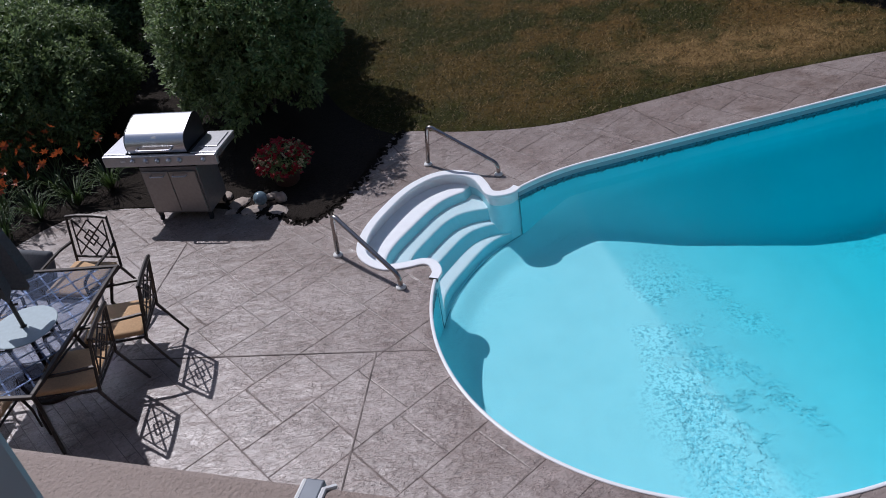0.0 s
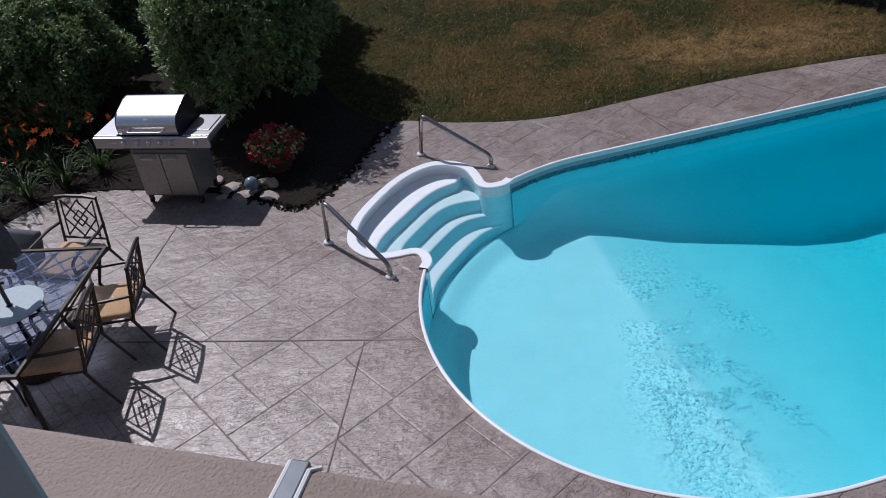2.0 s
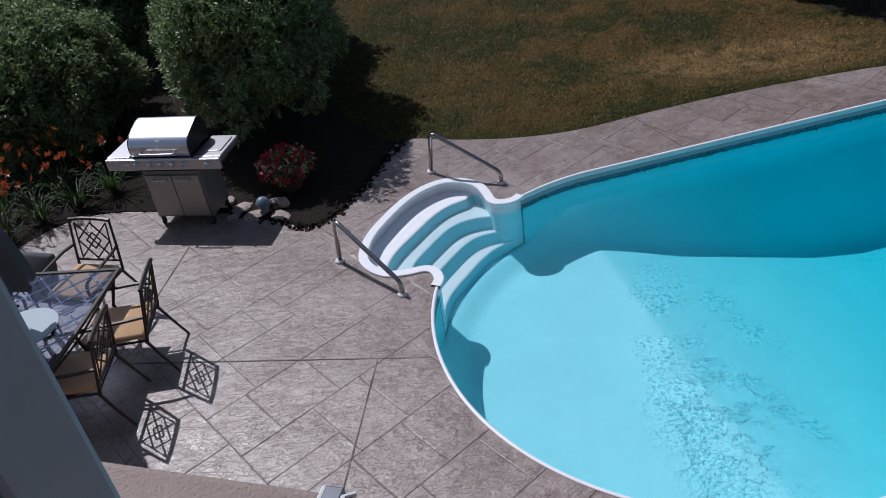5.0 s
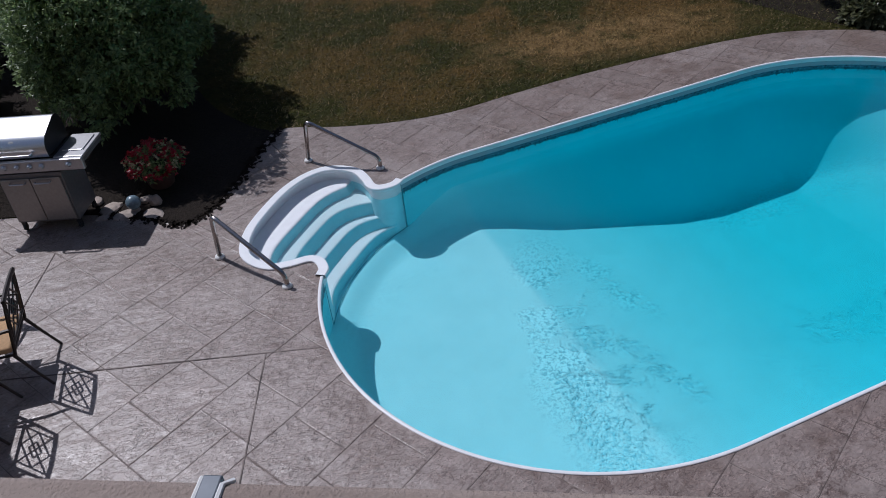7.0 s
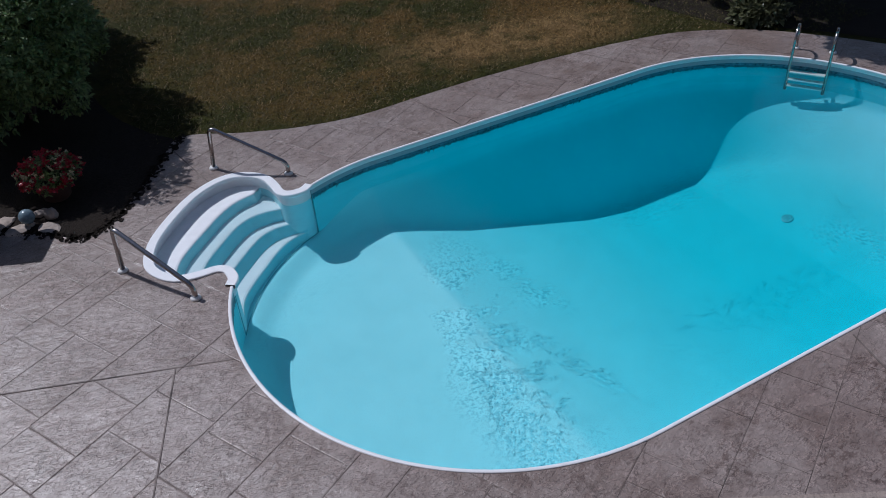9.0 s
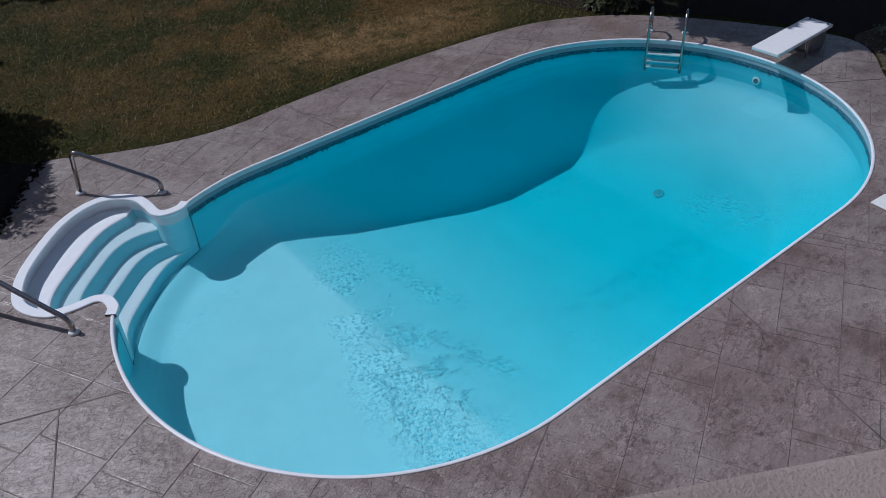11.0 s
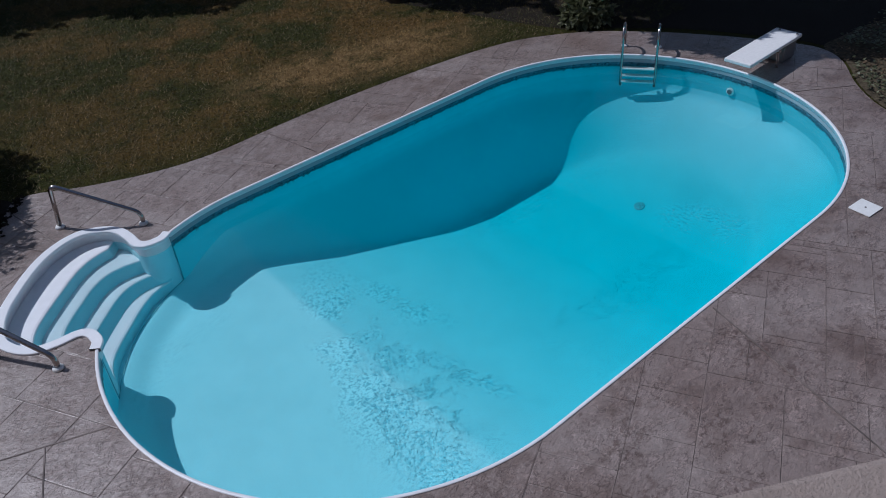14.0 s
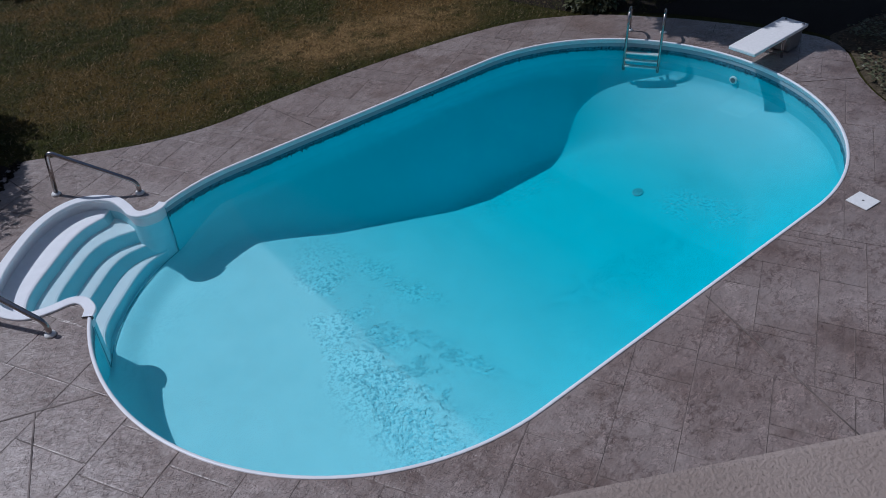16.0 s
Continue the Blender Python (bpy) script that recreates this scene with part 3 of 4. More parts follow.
# the printed border: two stripes, and ragged fronds drawn for its rippled reflection
part("border_band", sweep(RIM, [(0.004, -0.118), (0.004, -0.176)]), BORDER, pool, "printed dark blue waterline border", True)
fr = random.Random(5)
bm = bmesh.new()
for a, b in zip(RIM, RIM[1:]):
    n = max(1, round((b - a).length / 0.022))
    d = (b - a).normalized()
    side = Vector((-d.y, d.x)) * 0.004
    for k in range(n):
        if fr.random() < 0.22:
            continue
        p, q = a.lerp(b, k / n) + side, a.lerp(b, (k + 1) / n) + side
        tip = p.lerp(q, fr.uniform(-0.6, 1.6))
        bm.faces.new((bm.verts.new((p.x, p.y, -0.1755)), bm.verts.new((tip.x, tip.y, -0.185 - 0.035 * fr.random() ** 1.5)), bm.verts.new((q.x, q.y, -0.1755))))
part("border_reflection", bm, BORDER, pool, "ragged dark fringe drawn for the border's rippled reflection")
part("plain_band", sweep(RIM, [(0.003, -0.06), (0.003, -0.117)]), BAND, pool, "plain grey blue vinyl band", True)
part("coping", sweep(RIM, [(-0.010, -0.02), (-0.010, 0.004), (-0.006, 0.008), (0.016, 0.008), (0.022, 0.003), (0.023, -0.012), (0.014, -0.017), (0.016, -0.034), (0.010, -0.038), (0.011, -0.058), (0.0, -0.062)]), COPING, pool, "white metal coping", True)
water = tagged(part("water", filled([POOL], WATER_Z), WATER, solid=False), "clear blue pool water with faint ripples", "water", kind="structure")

# the moulded entry steps
steps = thing("pool_steps", "white moulded plastic entry steps, corner of the pool", "pool steps")
part("step_wall", sweep(STEP_LINE, [(0.0, -0.02), (0.0, -0.155)]), STEP_PLASTIC, steps, smooth=True)
part("step_wall", sweep(STEP_LINE, [(0.0, -0.155), (0.0, -0.3), (0.0, WALL_Z - 0.03)]), STEP_UNDERWATER, steps, "step wall below the water, its water tint painted pale aqua", True)
part("step_rim", sweep(STEP_LINE, [(-0.058, -0.03), (-0.058, 0.015), (-0.052, 0.02), (0.04, 0.02), (0.047, 0.014), (0.048, -0.01), (0.02, -0.04), (0.0, -0.045)]), STEP_PLASTIC, steps)
FRONTS = (3.205, 3.005, 2.78, 2.545)
FEET = (3.175, 2.945, 2.70, 2.50)
LEVELS = (-0.142, -0.26, -0.41, -0.54)
BOWS = (0.4, 1.0, 1.0, 0.5)
back = 3.75


def bowed(v, bend):
    return bend * min(abs(v), 0.82) ** 4


for front, foot, z, bend, low in zip(FRONTS, FEET, LEVELS, BOWS, LEVELS[1:] + (WALL_Z - 0.08,)):
    reach = 0.9 if z < -0.5 else 1.0
    across = [reach * (i / 12 - 1) for i in range(25)]
    bm = bmesh.new()
    rows = []
    for v in across:
        bow = bowed(v, bend)
        rows.append([bm.verts.new((*step_point(max(u, math.sqrt(2.503 ** 2 - v * v)), v), h)) for u, h in ((back + 0.06 - min(bow, 0.1), z), (front - bow + 0.03, z), (front - bow + 0.008, z - 0.006), (front - bow, z - 0.018))])
    for p, q in zip(rows, rows[1:]):
        for k in range(3):
            bm.faces.new((p[k], p[k + 1], q[k + 1], q[k]))
    part("tread", bm, STEP_PLASTIC, steps)
    bm = bmesh.new()
    rows = [[bm.verts.new((*step_point(max(u - bowed(v, bend), math.sqrt(2.502 ** 2 - v * v)), v), h)) for u, h in ((front + 0.001, z - 0.016), (foot, low - 0.01))] for v in across]
    for p, q in zip(rows, rows[1:]):
        bm.faces.new((p[0], p[1], q[1], q[0]))
    part("riser", bm, RISER_SHADE, steps, "step riser, its underwater shade painted aqua")
    back = foot + 0.012
toe = bmesh.new()
rows = [[toe.verts.new((*step_point(u - 0.21 * v * v, v), WALL_Z + 0.002)) for u in (2.70, 2.485)] for v in [-0.9 + 1.8 * i / 20 for i in range(21)]]
for p, q in zip(rows, rows[1:]):
    toe.faces.new((p[0], p[1], q[1], q[0]))
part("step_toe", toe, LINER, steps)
gasket = [Vector((-HALF + 2.488 * math.cos(radians(a)), 2.488 * math.sin(radians(a)))) for a in [134 - half_angle + 2 * half_angle * i / 24 for i in range(25)]]
part("gasket", bar([(gasket[0].x, gasket[0].y, -0.12)] + [(p.x, p.y, WALL_Z + 0.012) for p in gasket] + [(gasket[-1].x, gasket[-1].y, -0.12)], 0.004, 6), GASKET, steps, "dark gasket strip round the steps")

# ---- house with the window that the view is taken from ----
ALONG, OUT = Vector((0.8753, -0.4835)), Vector((0.4835, 0.8753))
HOUSE_TURN = math.degrees(math.atan2(ALONG.y, ALONG.x))


def at_house(s, n, z):
    p = ALONG * s + OUT * n
    return (p.x, p.y, z)


def house_box(s0, s1, n0, n1, z0, z1, bevel=0.0):
    return boxed(at_house((s0 + s1) / 2, (n0 + n1) / 2, (z0 + z1) / 2), (s1 - s0, n1 - n0, z1 - z0), HOUSE_TURN, bevel)


JAMB = -2.160
house = thing("house", "stucco house wall with an upper window", "house", kind="structure")
part("lower_wall", house_box(-11, 9, -6.86, -6.665, -0.05, 3.86), STUCCO, house)
part("ledge", house_box(-11, 9, -7.0, -6.632, 3.862, 4.1, 0.012), STUCCO, house, "sand coloured rough stucco ledge")
for s0, s1, z0, z1 in ((-11, JAMB - 0.9, 3.3, 6.2), (JAMB + 1.2, 9, 3.3, 6.2), (JAMB - 0.9, JAMB + 1.2, 3.3, 4.14), (JAMB - 0.9, JAMB + 1.2, 5.6, 6.2)):
    part("upper_wall", house_box(s0, s1, -7.22, -7.002, z0, z1), STUCCO, house)
part("room_floor", house_box(-5, 2, -11, -7.225, 3.1, 3.3), PLASTER, house)
part("room_ceiling", house_box(-5, 2, -11, -7.225, 5.8, 6.0), PLASTER, house)
part("room_wall", house_box(-5, 2, -11.2, -11.005, 3.1, 6.0), PLASTER, house)
part("room_wall", house_box(-5.2, -5.005, -11, -7.225, 3.1, 6.0), PLASTER, house)
part("room_wall", house_box(2.005, 2.2, -11, -7.225, 3.1, 6.0), PLASTER, house)
part("roof", house_box(-11.3, 9.3, -11.5, -6.6, 6.205, 6.4), STUCCO, house)
window = thing("window_1", "sliding window with grey vinyl frame, half open", "window", kind="structure")
part("sash_stile", house_box(JAMB - 0.021, JAMB, -7.06, -7.03, 4.18, 5.56, 0.003), VINYL, window)
part("window_pane", house_box(JAMB - 0.86, JAMB - 0.0215, -7.05, -7.042, 4.18, 5.56), DARK_GLASS, window)
part("window_sill", house_box(JAMB - 0.9, JAMB + 1.2, -7.2, -7.0, 4.142, 4.178, 0.004), VINYL, window)
part("window_frame", house_box(JAMB - 0.9, JAMB + 1.2, -7.2, -7.01, 5.562, 5.598), VINYL, window)
part("window_frame", house_box(JAMB - 0.898, JAMB - 0.862, -7.2, -7.01, 4.18, 5.56), VINYL, window)
part("window_frame", house_box(JAMB + 1.162, JAMB + 1.198, -7.2, -7.01, 4.18, 5.56), VINYL, window)
flash = thing("flashing_strip", "grey flashing strip caulked across the stucco ledge", "flashing")
part("strip", house_box(-2.372, -2.349, -7.0, -6.629, 4.085, 4.104, 0.002), FLASHING, flash)
part("caulk_bead", bar([at_house(-2.347, -7.0, 4.101), at_house(-2.345, -6.8, 4.102), at_house(-2.347, -6.64, 4.101), at_house(-2.338, -6.629, 4.094)], 0.0035, 6), CAULK, flash)
part("caulk_bead", bar([at_house(-2.374, -7.0, 4.101), at_house(-2.376, -6.8, 4.102), at_house(-2.374, -6.63, 4.10)], 0.003, 6), CAULK, flash)

# ---- pool fittings ----
def handrail(a, b):
    """A deck-mounted stair rail: upright at a, sloping down to b."""
    a, b = Vector((*a, 0)), Vector((*b, 0))
    rail = thing("handrail", "polished steel pool stair handrail with white flanges", "handrail", group="stair rails")
    d = (b - a).normalized()
    pts = rounded([a, a + Vector((0, 0, 0.555)) + d * 0.07, b + Vector((0, 0, 0.15)) + d * 0.01, b], 0.085, 7)
    part("rail", bar(pts, 0.025, 12), STEEL, rail, smooth=True)
    for p in (a, b):
        part("flange", lathe([(0.052, 0.0), (0.052, 0.012), (0.044, 0.026), (0.026, 0.032), (0.024, 0.034)], 20, centre=(p.x, p.y, 0.002)), WHITE_PLASTIC, rail, "white flange", True)


handrail((-5.135, 1.885), (-4.62, 1.045))
handrail((-3.775, 3.335), (-3.065, 2.69))

ladder = thing("pool_ladder", "polished steel pool ladder with white treads", "ladder")
lad_out = Vector((math.cos(radians(33.5)), math.sin(radians(33.5))))
lad_side = Vector((-lad_out.y, lad_out.x))
for s in (-0.245, 0.245):
    def lp(r, z):
        q = Vector((HALF, 0)) + lad_out * r + lad_side * s
        return (q.x, q.y, z)
    pts = rounded([lp(2.80, 0.0), lp(2.80, 0.33), lp(2.60, 0.44), lp(2.43, 0.36), lp(2.40, -0.1), lp(2.37, -0.43)], 0.10, 6)
    part("rail", bar(pts, 0.02, 12), STEEL, ladder, smooth=True)
    p = lp(2.80, 0.002)
    part("flange", lathe([(0.05, 0.0), (0.05, 0.012), (0.04, 0.024), (0.024, 0.03)], 20, centre=p), WHITE_PLASTIC, ladder, "white flange", True)
    part("rubber_foot", bar([lp(2.37, -0.42), lp(2.44, -0.45)], 0.022, 8), WHITE_PLASTIC, ladder)
for z, r in ((-0.165, 2.385), (-0.27, 2.375), (-0.36, 2.37)):
    c = Vector((HALF, 0)) + lad_out * r
    part("tread", boxed((c.x, c.y, z), (0.085, 0.46, 0.022), 33.5, 0.008), WHITE_PLASTIC, ladder)

board = thing("diving_board", "short white diving board on a low stand", "diving board", pose(-0.04, -0.06, 0))
part("board", boxed((4.81, -0.085, 0.30), (1.36, 0.39, 0.05), 1.7, 0.012), BOARD_WHITE, board)
bm = bmesh.new()
box(bm, (5.28, -0.08, 0.135), (0.34, 0.30, 0.27), 1.7, 0.03)
part("stand", bm, GREY_METAL, board)
part("fulcrum", bar([(4.90, -0.28, 0.257), (4.90, 0.11, 0.257)], 0.022, 8), STEEL, board)
for y in (-0.25, 0.08):
    part("strut", bar([(4.90, y, 0.257), (4.95, y, 0.0)], 0.018, 8), STEEL, board)
    part("bolt", lathe([(0.018, 0), (0.018, 0.01), (0.010, 0.016)], 10, centre=(5.42, y * 0.8 - 0.02, 0.326)), STEEL, board)

lid = thing("skimmer_lid", "square white plastic skimmer lid set in the deck", "lid")
part("cover", boxed((2.42, -2.76, 0.008), (0.25, 0.235, 0.012), -5, 0.003), WHITE_PLASTIC, lid)
part("finger_hole", lathe([(0.012, 0.0), (0.012, 0.002)], 12, centre=(2.42, -2.76, 0.0145)), GREY_METAL, lid)

jet = thing("return_jet", "round white return fitting in the pool wall", "pool fitting")
jp = Vector((4.488, 0.09, -0.33))
bm = bmesh.new()
lathe([(0.058, 0.0), (0.058, 0.010), (0.04, 0.016), (0.026, 0.010)], 24, bm)
bmesh.ops.transform(bm, matrix=Matrix.Translation(jp) @ pose(0, 0, 0, 0, -90, 3), verts=bm.verts)
part("ring", bm, WHITE_PLASTIC, jet, smooth=True)
bm = lathe([(0.036, 0.0), (0.036, 0.004)], 16)
bmesh.ops.transform(bm, matrix=Matrix.Translation(jp + Vector((-0.018, 0, 0))) @ pose(0, 0, 0, 0, -90, 3), verts=bm.verts)
part("eyeball", bm, GREY_METAL, jet)
drain = thing("main_drain", "round dark drain cover on the deep pool floor", "drain")
bm = lathe([(0.075, 0.0), (0.075, 0.003), (0.062, 0.006), (0.0005, 0.007)], 24)
bmesh.ops.transform(bm, matrix=pose(2.68, 0.17, floor_z(2.68, 2.3) + 0.006, 0, -16, 0), verts=bm.verts)
part("grate", bm, plain("drain_grey", (0.04, 0.46, 0.53), 0.5, spread=0.4, scale=40), drain)


# small bubbles that drift where the returned water comes up, added for light flecks
br = random.Random(77)
bm = bmesh.new()
for _ in range(420):
    k = br.random()
    if k < 0.75:
        y = br.uniform(-1.9, 0.8)
        x = -2.3 + 0.336 * y + br.gauss(0, 0.22)
        if noise.noise(Vector((x * 2.2, y * 2.2, 3.0))) < 0.0:
            continue
    else:
        x, y = br.gauss(1.33, 0.25), br.gauss(-1.6, 0.3)
    r = br.uniform(0.004, 0.011)
    ring = [[bm.verts.new((x + r * a * math.cos(t * math.pi / 3), y + r * a * math.sin(t * math.pi / 3), WATER_Z + 0.001 + r * z)) for t in range(6)] for a, z in ((1.0, 0.0), (0.72, 0.5))]
    for t in range(6):
        bm.faces.new((ring[0][t], ring[0][(t + 1) % 6], ring[1][(t + 1) % 6], ring[1][t]))
    bm.faces.new(ring[1])
tagged(part("water_bubbles", bm, BUBBLE, smooth=True), "small bubbles drifting on the pool water", "bubbles", kind="stuff").visible_shadow = False


# ---- garden chairs, table and umbrella ----
def garden_chair(m, cushion=True):
    """Faces +x; origin on the ground under the seat's middle."""
    chair = thing("garden_chair", "dark bronze cast metal armchair with lattice back and tan seat pad", "chair", m, group="chairs round the table")
    w, front, rear = 0.255, 0.30, -0.23

    def back_at(y, h):
        return (rear - 0.02 - 0.20 * (h - 0.42), y, h)

    bm = bmesh.new()
    tube(bm, [(front, -w, 0.40), (front, w, 0.40), (rear, w, 0.40), (rear, -w, 0.40)], 0.014, 6, closed=True)
    for k in range(1, 6):
        y = -w + 2 * w * k / 6
        tube(bm, [(front, y, 0.40), (rear, y, 0.40)], 0.007, 5)
    part("seat_frame", bm, BRONZE, chair)
    for sy in (-1, 1):
        part("leg", bar([(front, sy * w, 0.40), (front + 0.035, sy * (w + 0.01), 0.2), (front + 0.03, sy * (w + 0.015), 0.0)], [0.016, 0.013, 0.012], 6), BRONZE, chair)
        part("leg", bar([(rear, sy * w, 0.40), (rear - 0.09, sy * (w + 0.01), 0.2), (rear - 0.19, sy * (w + 0.015), 0.0)], [0.016, 0.013, 0.012], 6), BRONZE, chair)
        part("back_post", bar([back_at(sy * w, 0.40), back_at(sy * (w - 0.005), 0.65), back_at(sy * (w - 0.02), 0.93)], [0.016, 0.014, 0.013], 6), BRONZE, chair)
        part("armrest", bar(rounded([back_at(sy * w, 0.66), (rear + 0.1, sy * (w + 0.03), 0.665), (front - 0.02, sy * (w + 0.035), 0.645), (front + 0.03, sy * (w + 0.03), 0.60), (front, sy * (w + 0.005), 0.41)], 0.05, 4), 0.017, 6), BRONZE, chair)
    part("top_rail", bar([back_at(-w + 0.015, 0.93), back_at(-0.1, 0.945), back_at(0.1, 0.945), back_at(w - 0.015, 0.93)], 0.02, 6), BRONZE, chair)
    part("lower_rail", bar([back_at(-w + 0.005, 0.50), back_at(w - 0.005, 0.50)], 0.014, 6), BRONZE, chair)
    bm = bmesh.new()
    lo, hi, iw = 0.52, 0.90, 0.185
    for sy in (-1, 1):
        tube(bm, [back_at(sy * iw, lo), back_at(sy * iw, hi)], 0.008, 5)
    mid = (lo + hi) / 2
    dy, dz = iw, (hi - lo) / 2
    for a, b in (((-1, -1), (1, 1)), ((-1, 1), (1, -1)), ((-1, 0), (0, 1)), ((0, 1), (1, 0)), ((1, 0), (0, -1)), ((0, -1), (-1, 0)),
                 ((-0.45, 0), (0, 0.45)), ((0, 0.45), (0.45, 0)), ((0.45, 0), (0, -0.45)), ((0, -0.45), (-0.45, 0))):
        tube(bm, [back_at(a[0] * dy, mid + a[1] * dz), back_at(b[0] * dy, mid + b[1] * dz)], 0.0085, 5)
    part("lattice", bm, BRONZE, chair)
    if cushion:
        part("seat_pad", boxed((0.04, 0, 0.445), (0.54, 0.50, 0.06), 0, 0.024), CUSHION, chair, "tan fabric seat pad", True)
    return chair


garden_chair(pose(-7.19, 1.08, 0, 0, 0, 172))
first = scene.objects["garden_chair"]
for x, y, a in ((-7.54, 0.52, 170), (-7.64, 2.0, -117), (-8.50, 1.42, -10), (-8.78, 0.72, -16), (-8.37, 0.22, 71.5)):
    copy_thing(first, pose(x, y, 0, 0, 0, a))

TABLE = pose(-7.94, 0.94, 0, 0, 0, 71.5)
table = thing("garden_table", "rectangular glass-topped table with dark bronze frame", "table", TABLE)
TL, TW, TH = 1.74, 1.04, 0.72
part("glass_top", boxed((0, 0, TH - 0.004), (TL - 0.05, TW - 0.05, 0.008)), TABLE_GLASS, table, "smoked glass top")
for sx in (-1, 1):
    part("rim_bar", boxed((sx * (TL / 2 - 0.0175), 0, TH - 0.006), (0.035, TW, 0.03), 0, 0.005), BRONZE, table)
    part("rim_bar", boxed((0, sx * (TW / 2 - 0.0175), TH - 0.006), (TL - 0.071, 0.035, 0.03), 0, 0.005), BRONZE, table)
    for sy in (-1, 1):
        part("leg", bar([(sx * (TL / 2 - 0.08), sy * (TW / 2 - 0.06), TH - 0.03), (sx * (TL / 2 - 0.16), sy * (TW / 2 - 0.13), 0.4), (sx * (TL / 2 - 0.06), sy * (TW / 2 - 0.06), 0.0)], [0.02, 0.016, 0.018], 8), BRONZE, table)
    part("apron", bar([(-TL / 2 + 0.08, sx * (TW / 2 - 0.06), TH - 0.06), (0, sx * (TW / 2 - 0.06), TH - 0.12), (TL / 2 - 0.08, sx * (TW / 2 - 0.06), TH - 0.06)], 0.010, 6), BRONZE, table)
lattice = bmesh.new()
for k in range(-9, 10):
    for sign in (-1, 1):
        ends = []
        for x in (-TL / 2 + 0.04, TL / 2 - 0.04):
            ends.append((x, sign * (x - k * 0.26)))
        (x0, y0), (x1, y1) = ends
        lim = TW / 2 - 0.04
        ts = sorted(((lim - y0) / (y1 - y0), (-lim - y0) / (y1 - y0)))
        lo, hi = max(0.0, ts[0]), min(1.0, ts[1])
        if hi - lo > 0.03:
            a, b = Vector((x0, y0)).lerp(Vector((x1, y1)), lo), Vector((x0, y0)).lerp(Vector((x1, y1)), hi)
            box(lattice, ((a.x + b.x) / 2, (a.y + b.y) / 2, TH - 0.022 - 0.003 * sign), ((b - a).length, 0.017, 0.006), math.degrees(math.atan2((b - a).y, (b - a).x)))
for i in range(-3, 4):
    for j in range(-2, 3):
        if (i + j) % 2 == 0:
            c = (i * 0.26, j * 0.26)
            d = 0.065
            if abs(c[0]) + d < TL / 2 - 0.04 and abs(c[1]) + d < TW / 2 - 0.02:
                tube(lattice, [(c[0] + d, c[1], TH - 0.02), (c[0], c[1] + d, TH - 0.02), (c[0] - d, c[1], TH - 0.02), (c[0], c[1] - d, TH - 0.02)], 0.006, 5, closed=True)
part("lattice", lattice, SUNLIT_BRONZE, table, "cast bronze lattice under the glass, its sunlit sheen painted grey")
susan = thing("turntable", "round frosted glass turntable on the table", "turntable", pose(-7.94, 0.94, TH))
part("disc", lathe([(0.285, 0.012), (0.29, 0.017), (0.285, 0.022), (0.03, 0.022), (0.028, 0.012)], 40), FROSTED, susan, smooth=False)
part("bearing", lathe([(0.10, 0.001), (0.10, 0.0115), (0.03, 0.0115)], 24), GREY_METAL, susan)

umbrella = thing("garden_umbrella", "closed grey canvas umbrella through the table", "umbrella", pose(-7.94, 0.94, 0))
part("pole", bar([(0, 0, 0.05), (0, 0, 2.55)], 0.019, 12), BRONZE, umbrella, smooth=True)
part("knob", bar([(0.015, 0, 0.98), (0.05, 0, 0.98)], 0.012, 8), BRONZE, umbrella)
bm = bmesh.new()
rings = []
for z, r in ((1.14, 0.24), (1.18, 0.28), (1.45, 0.25), (1.8, 0.19), (2.2, 0.12), (2.5, 0.03)):
    rings.append([bm.verts.new(((r * (1 if k % 2 else 0.62)) * math.cos(k * math.pi / 8), (r * (1 if k % 2 else 0.62)) * math.sin(k * math.pi / 8), z + (0.05 if k % 2 == 0 and z < 1.3 else 0))) for k in range(16)])
for p, q in zip(rings, rings[1:]):
    for k in range(16):
        bm.faces.new((p[k], p[(k + 1) % 16], q[(k + 1) % 16], q[k]))
part("canopy", bm, CANVAS, umbrella)
part("base", lathe([(0.23, 0.0), (0.23, 0.03), (0.18, 0.06), (0.04, 0.08), (0.03, 0.2), (0.021, 0.2)], 28), BRONZE, umbrella)
pad = thing("spare_cushion", "grey fabric cushion propped on its edge", "cushion", pose(-8.28, 2.62, 0.0, 0, 0, -30))
part("pad", boxed((0, 0, 0.27), (0.5, 0.09, 0.5), 0, 0.04, tilt=(-18, 0, 0)), CANVAS, pad, smooth=True)


# ---- grill ----
grill = thing("gas_grill", "stainless gas grill with closed lid and side shelves", "grill", pose(-6.81, 3.40, 0, 0, 0, -24.9) @ Matrix.Diagonal((0.955, 1.0, 1.0, 1)))
bm = boxed((0.04, 0.27, 0.43), (0.76, 0.46, 0.62), 0, 0.008)
part("cabinet", bm, GREY_METAL, grill)
for x0, x1 in ((-0.315, 0.035), (0.045, 0.395)):
    door = part("door", boxed(((x0 + x1) / 2, 0.028, 0.42), (x1 - x0, 0.02, 0.54), 0, 0.005), DOOR_STEEL, grill, "brushed steel door")
    c = (x0 + x1) / 2 + (0.03 if x0 < 0 else -0.03)
    part("handle", bar(rounded([(c - 0.09, 0.015, 0.645), (c - 0.09, -0.02, 0.645), (c + 0.09, -0.02, 0.645), (c + 0.09, 0.015, 0.645)], 0.02, 3), 0.009, 6), STAINLESS, door)
part("firebox", boxed((-0.02, 0.29, 0.835), (0.84, 0.44, 0.17), 0, 0.01), BLACK_METAL, grill)
part("control_panel", boxed((0, 0.02, 0.845), (1.5, 0.05, 0.135), 0, 0.01), STAINLESS, grill)
